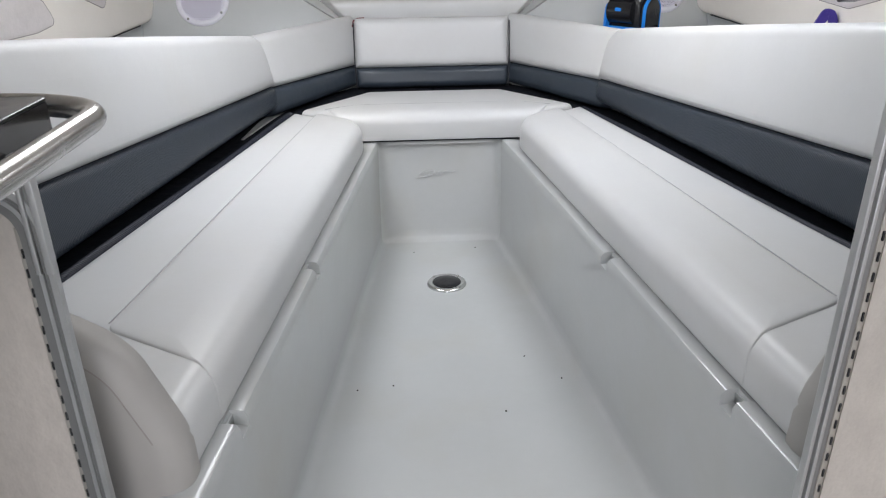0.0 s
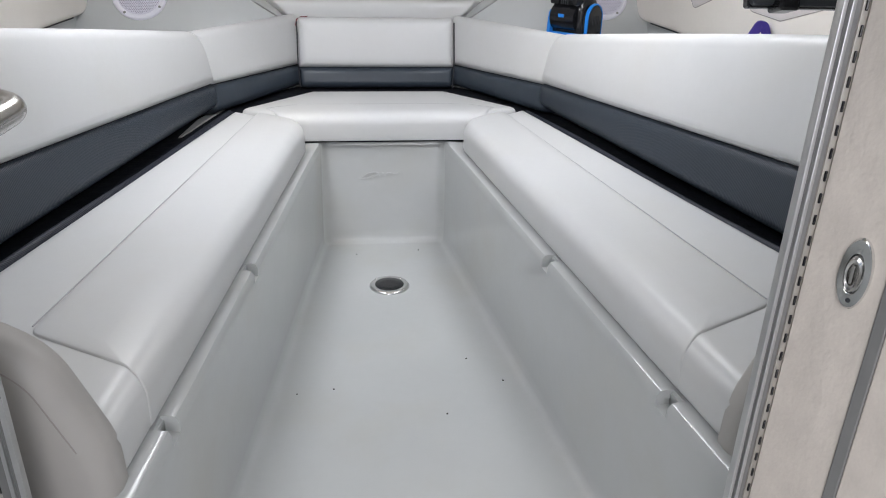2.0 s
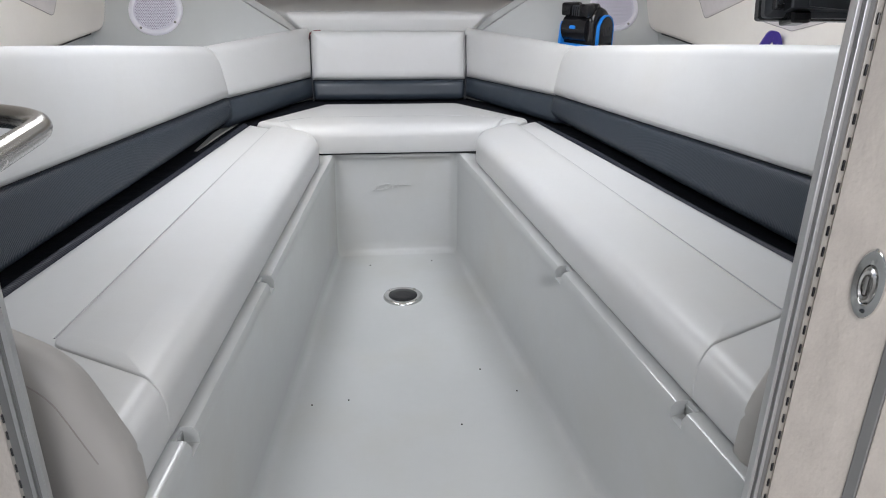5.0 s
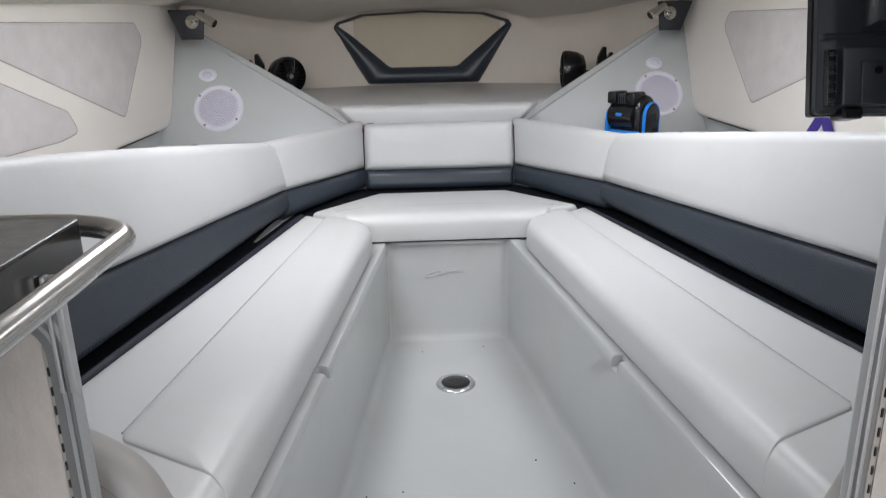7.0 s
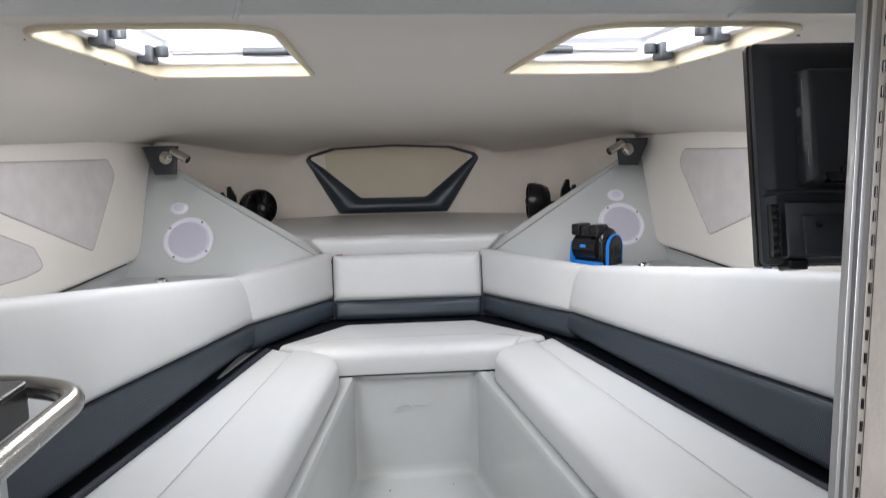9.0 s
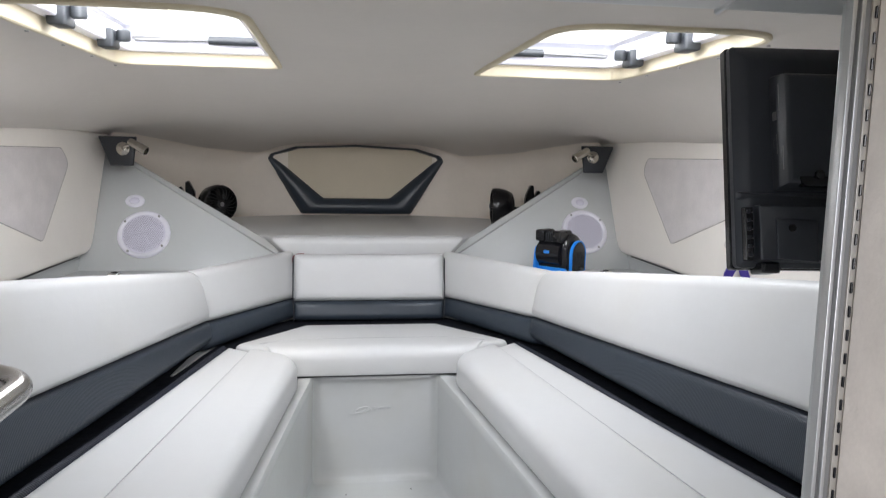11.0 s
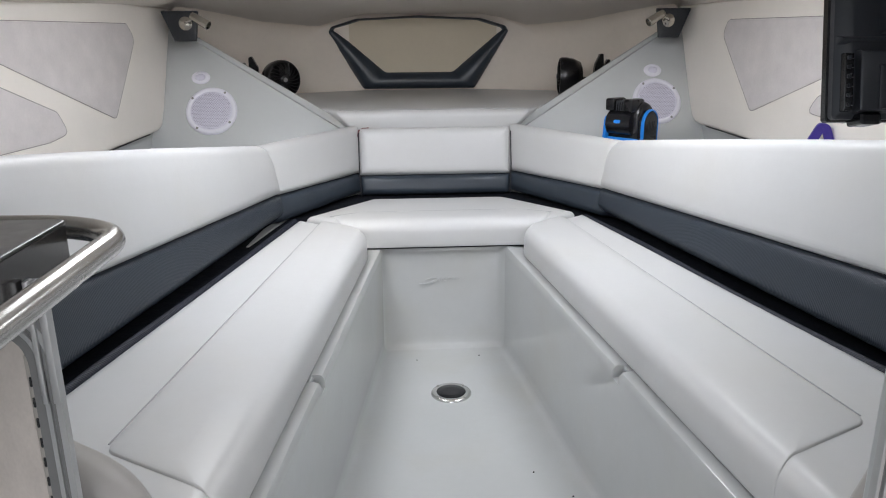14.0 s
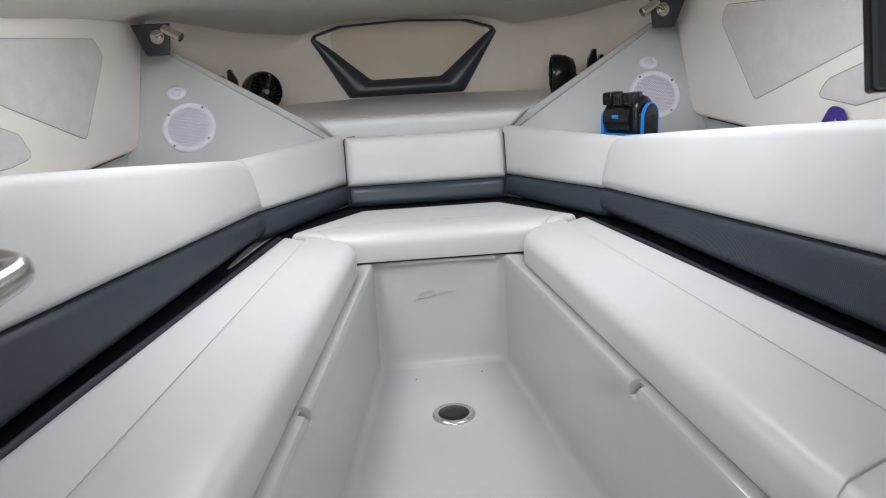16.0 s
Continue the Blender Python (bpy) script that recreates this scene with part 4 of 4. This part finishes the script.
house = part("lower_housing", slab(pairs([(0.020, 0.006), (0.46, 0.006), (0.46, 0.079), (0.020, 0.079)], 0.003), [(0, 0.006), (0.002, 0.021), (0.004, 0.0225)]), TV_SHELL, tv, m=TM)
strip = part("port_strip", slab(pairs([(0.006, 0.008), (0.0175, 0.008), (0.0175, 0.076), (0.006, 0.076)], 0.002), [(0, 0.006), (0.001, 0.0150), (0.002, 0.0155)]), PLASTIC_GLOSS, tv, m=TM)
for k in range(6):
    v = 0.013 + 0.0108 * k
    part("port", slab(pairs([(0.0085, v), (0.0130, v), (0.0130, v + 0.0052), (0.0085, v + 0.0042)], 0.001), [(0, 0.0150), (0, 0.0182), (0.0014, 0.0182), (0.0018, 0.0160)]), TV_SHELL, strip, m=TM)
    part("port_mark", box(0.0145, 0.0165, v + 0.001, v + 0.0018, 0.0154, 0.0160, 0.0002), ALU_GREY, strip, m=TM)
recess = part("mount_recess", slab(pairs([(0.042, 0.010), (0.094, 0.006), (0.094, 0.058), (0.042, 0.060)], 0.002), [(0, 0.020), (0, 0.0252), (0.0015, 0.0262)]), TV_SHELL, house, m=TM)
part("mount_hole", disc([(0.0048, 0.0255), (0.0048, 0.0272), (0.0025, 0.0272)], 12), PLASTIC_GLOSS, recess, m=TM @ pose(0.061, 0.048, 0))
part("foot", slab(pairs([(0.024, -0.008), (0.048, -0.008), (0.048, 0.006), (0.024, 0.006)], 0.004), [(0, -0.012), (0, 0.018), (0.003, 0.021)]), PLASTIC_GLOSS, tv, "black socket foot", m=TM)
part("hanger", box(0.22, 0.28, 0.26, 0.40, -0.005, 0.012, 0.003), ALU_GREY, tv, "grey metal hanger", m=TM)


# ---- clip fans ----
def clip_fan(x, y, turn, side, reach):
    fan = empty("clip_fan", "small black clip-on fan standing on the berth", "fan", "clip fans")
    c = Vector((x, y, BERTH + 0.085))
    hm = Matrix.Translation(c) @ pose(0, 0, 0, 90, 0, turn) @ Matrix.Scale(1.2, 4)
    shell = part("housing", disc([(0.030, -0.062), (0.050, -0.054), (0.062, -0.030), (0.067, -0.004), (0.067, 0.012), (0.064, 0.020), (0.059, 0.021), (0.058, 0.012), (0.052, -0.012)], 40), FAN_BLACK, fan, m=hm)
    for k in range(22):
        a = 2 * math.pi * k / 22
        pts = [(r * math.cos(a + (r - 0.016) * 9), r * math.sin(a + (r - 0.016) * 9), z) for r, z in ((0.016, 0.024), (0.03, 0.025), (0.045, 0.024), (0.061, 0.020))]
        part("grille_bar", tube(pts, 0.0013, 5), FAN_BLACK, shell, m=hm)
    hub = part("hub", disc([(0.017, 0.018), (0.017, 0.025), (0.012, 0.028), (0.004, 0.029)], 20), FAN_BLACK, fan, m=hm)
    part("badge", disc([(0.008, 0.029), (0.008, 0.030)], 16), ALU_GREY, hub, m=hm)
    for k in range(4):
        a = 2 * math.pi * k / 4
        blade = [Vector(p) for p in ((0.012, -0.012), (0.048, -0.022), (0.052, 0.016), (0.014, 0.012))]
        part("blade", slab(rounded([tuple(p) for p in blade], 0.008, 3), [(0, 0.0), (0, 0.0015)]), FAN_BLACK, fan, m=hm @ pose(0, 0, 0.004, 0, 0, math.degrees(a)) @ pose(0, 0, 0, 18, 0, 0))
    neck = c + Vector((reach * side, 0.0, -0.012))
    part("neck", tube([c + Vector((0.03 * side, 0.02, -0.015)), neck, neck + Vector((0.03 * side, 0, 0.012))], 0.010, 10), FAN_BLACK, fan)
    for k, (dx, tip, w) in enumerate(((0.092, 0.100, 0.026), (0.128, 0.075, 0.022))):
        b = neck + Vector(((dx - 0.068) * side, 0.0, 0.010))
        prof = [(-w * 0.5, 0.0), (w * 0.5, 0.0), (w * 0.75, tip * 0.5), (w * 0.2, tip), (-w * 0.3, tip * 0.95), (-w * 0.7, tip * 0.5)]
        part("clip_jaw", slab(rounded(prof, 0.006, 3), [(0, -0.012), (0, 0.012), (0.003, 0.015)]), FAN_BLACK, fan,
             m=Matrix.Translation(b) @ pose(0, 0, 0, 90, 12 * side, 0))
    part("foot", box(-0.022, 0.022, -0.02, 0.02, -0.0855, -0.072, 0.004), FAN_BLACK, fan, m=Matrix.Translation(c))
    part("stem", tube([c + Vector((0, 0.012, -0.08)), c + Vector((0, 0.014, -0.06))], 0.010, 10), FAN_BLACK, fan)
    return fan


clip_fan(-0.618, 3.20, 38, -1, 0.078)
clip_fan(0.592, 3.20, -98, 1, 0.112)

# ---- blue and black portable air cooler ----
cool = empty("air_cooler", "small black portable air cooler with a bright blue edge", "air cooler")
CM = pose(0.674, 2.46, LEDGE + 0.001, 0, 0, -50) @ Matrix.Scale(0.92, 4) @ pose(0, 0, 0.045)


def arch(r, straight):
    """An upright outline with a round top."""
    return rounded([(-r, 0.0), (r, 0.0)] + [(r * math.cos(a), straight + r * math.sin(a)) for a in (math.pi * k / 16 for k in range(17))], 0.0)


prof = arch(0.0575, 0.085)
# profile in depth and height, extruded across the width
cx = face_frame((0.0, 0, 0), (0, 1, 0), (0, 0, 1))
part("body", slab(prof, [(0.004, -0.080), (0, -0.076), (0, 0.030), (0.004, 0.042), (0.012, 0.048)]), PLASTIC_GLOSS, cool, m=CM @ cx)
part("side_cover", slab(arch(0.047, 0.066), [(0, 0.040), (0, 0.064), (0.004, 0.068), (0.010, 0.069)]), PLASTIC_GLOSS, cool, m=CM @ cx)
rim_a, rim_b = arch(0.0515, 0.066), arch(0.0465, 0.066)
part("edge_band", loft([[(p.x, p.y, z) for p in r] for r, z in ((rim_a, 0.058), (rim_a, 0.067), (rim_b, 0.069), (rim_b, 0.058), (rim_a, 0.058))], caps=(False, False)), BLUE, cool, "bright blue arched band", m=CM @ cx)
for k in range(5):
    part("side_vent", tube([(-0.02 + 0.010 * k, 0.045, 0.0692), (-0.02 + 0.010 * k, 0.075, 0.0692)], 0.0016, 6), PLASTIC, cool, m=CM @ cx)
part("base_tray", box(-0.084, 0.046, -0.066, 0.05, -0.045, 0.014, 0.004), BLUE, cool, "blue base tray", m=CM)
part("corner_strip", slab(rounded([(-0.084, -0.03), (-0.045, -0.03), (-0.052, 0.07), (-0.064, 0.095), (-0.074, 0.075)], 0.006, 3), [(0.001, -0.085), (0, -0.083), (0, -0.074), (0.001, -0.073)]), BLUE, cool, "blue corner strip", m=CM @ cx)
drum = part("front_drum", tube([(-0.072, -0.038, 0.066), (0.028, -0.038, 0.066)], 0.047, 32), PLASTIC_GLOSS, cool, "glossy drum shaped outlet", m=CM)
lid = part("top_cap", box(-0.078, 0.030, -0.066, 0.005, 0.106, 0.144, 0.010), FAN_BLACK, cool, "black lid", m=CM)
for x0, x1 in ((-0.082, -0.044), (-0.006, 0.033)):
    part("lid_lobe", box(x0, x1, -0.076, 0.004, 0.110, 0.154, 0.007), FAN_BLACK, lid, m=CM)
for k in range(4):
    part("lid_rib", box(-0.039 + 0.009 * k, -0.036 + 0.009 * k, -0.0695, -0.005, 0.112, 0.1465, 0.001), PLASTIC, lid, m=CM)
part("badge", slab(rounded([(-0.013, -0.006), (0.013, -0.006), (0.013, 0.006), (-0.013, 0.006)], 0.005, 3), [(0, 0.0), (0, 0.002), (0.002, 0.003)]), BLUE, drum, "plain blue badge", m=CM @ pose(-0.022, -0.0845, 0.074, 80, 0, 0))

# ---- webbing loop on the ledge ----
strap = rounded([(-0.034, 0.0), (0.038, 0.0), (0.040, 0.085), (0.018, 0.146), (-0.012, 0.152), (-0.036, 0.098)], [0.008, 0.008, 0.01, 0.02, 0.02, 0.02], 4)
inner_strap = inset(strap, 0.024)
bm = loft([[(p.x, p.y, z) for p in ring] for ring, z in ((strap, -0.011), (strap, 0.011), (inner_strap, 0.011), (inner_strap, -0.011), (strap, -0.011))], caps=(False, False))
tagged(part("webbing_loop", bm, PURPLE, m=pose(1.066, 2.0, LEDGE + 0.0005, 90, 0, -25)), "purple webbing strap loop lying on the ledge", "strap")
for s in (-1, 1):
    stud = empty("ledge_fitting", "low round chrome fitting with a black cap on the grey ledge", "deck fitting", "ledge fittings")
    part("ring", disc([(0.023, 0), (0.023, 0.032), (0.021, 0.038), (0.014, 0.039), (0.012, 0.034)], 28), CHROME, stud, m=pose(0.83 * s, 2.45, LEDGE))
    part("cap", disc([(0.0125, 0.030), (0.0125, 0.038), (0.010, 0.041), (0.004, 0.042)], 20), PLASTIC_GLOSS, stud, "black cap", m=pose(0.83 * s, 2.45, LEDGE))

# ---- bright sky seen through the hatches ----
tagged(part("backdrop", box(-14, 14, 12.0, 12.1, -1, 12, 0.01), HAZE), "bright white overcast sky", "sky", kind="structure")
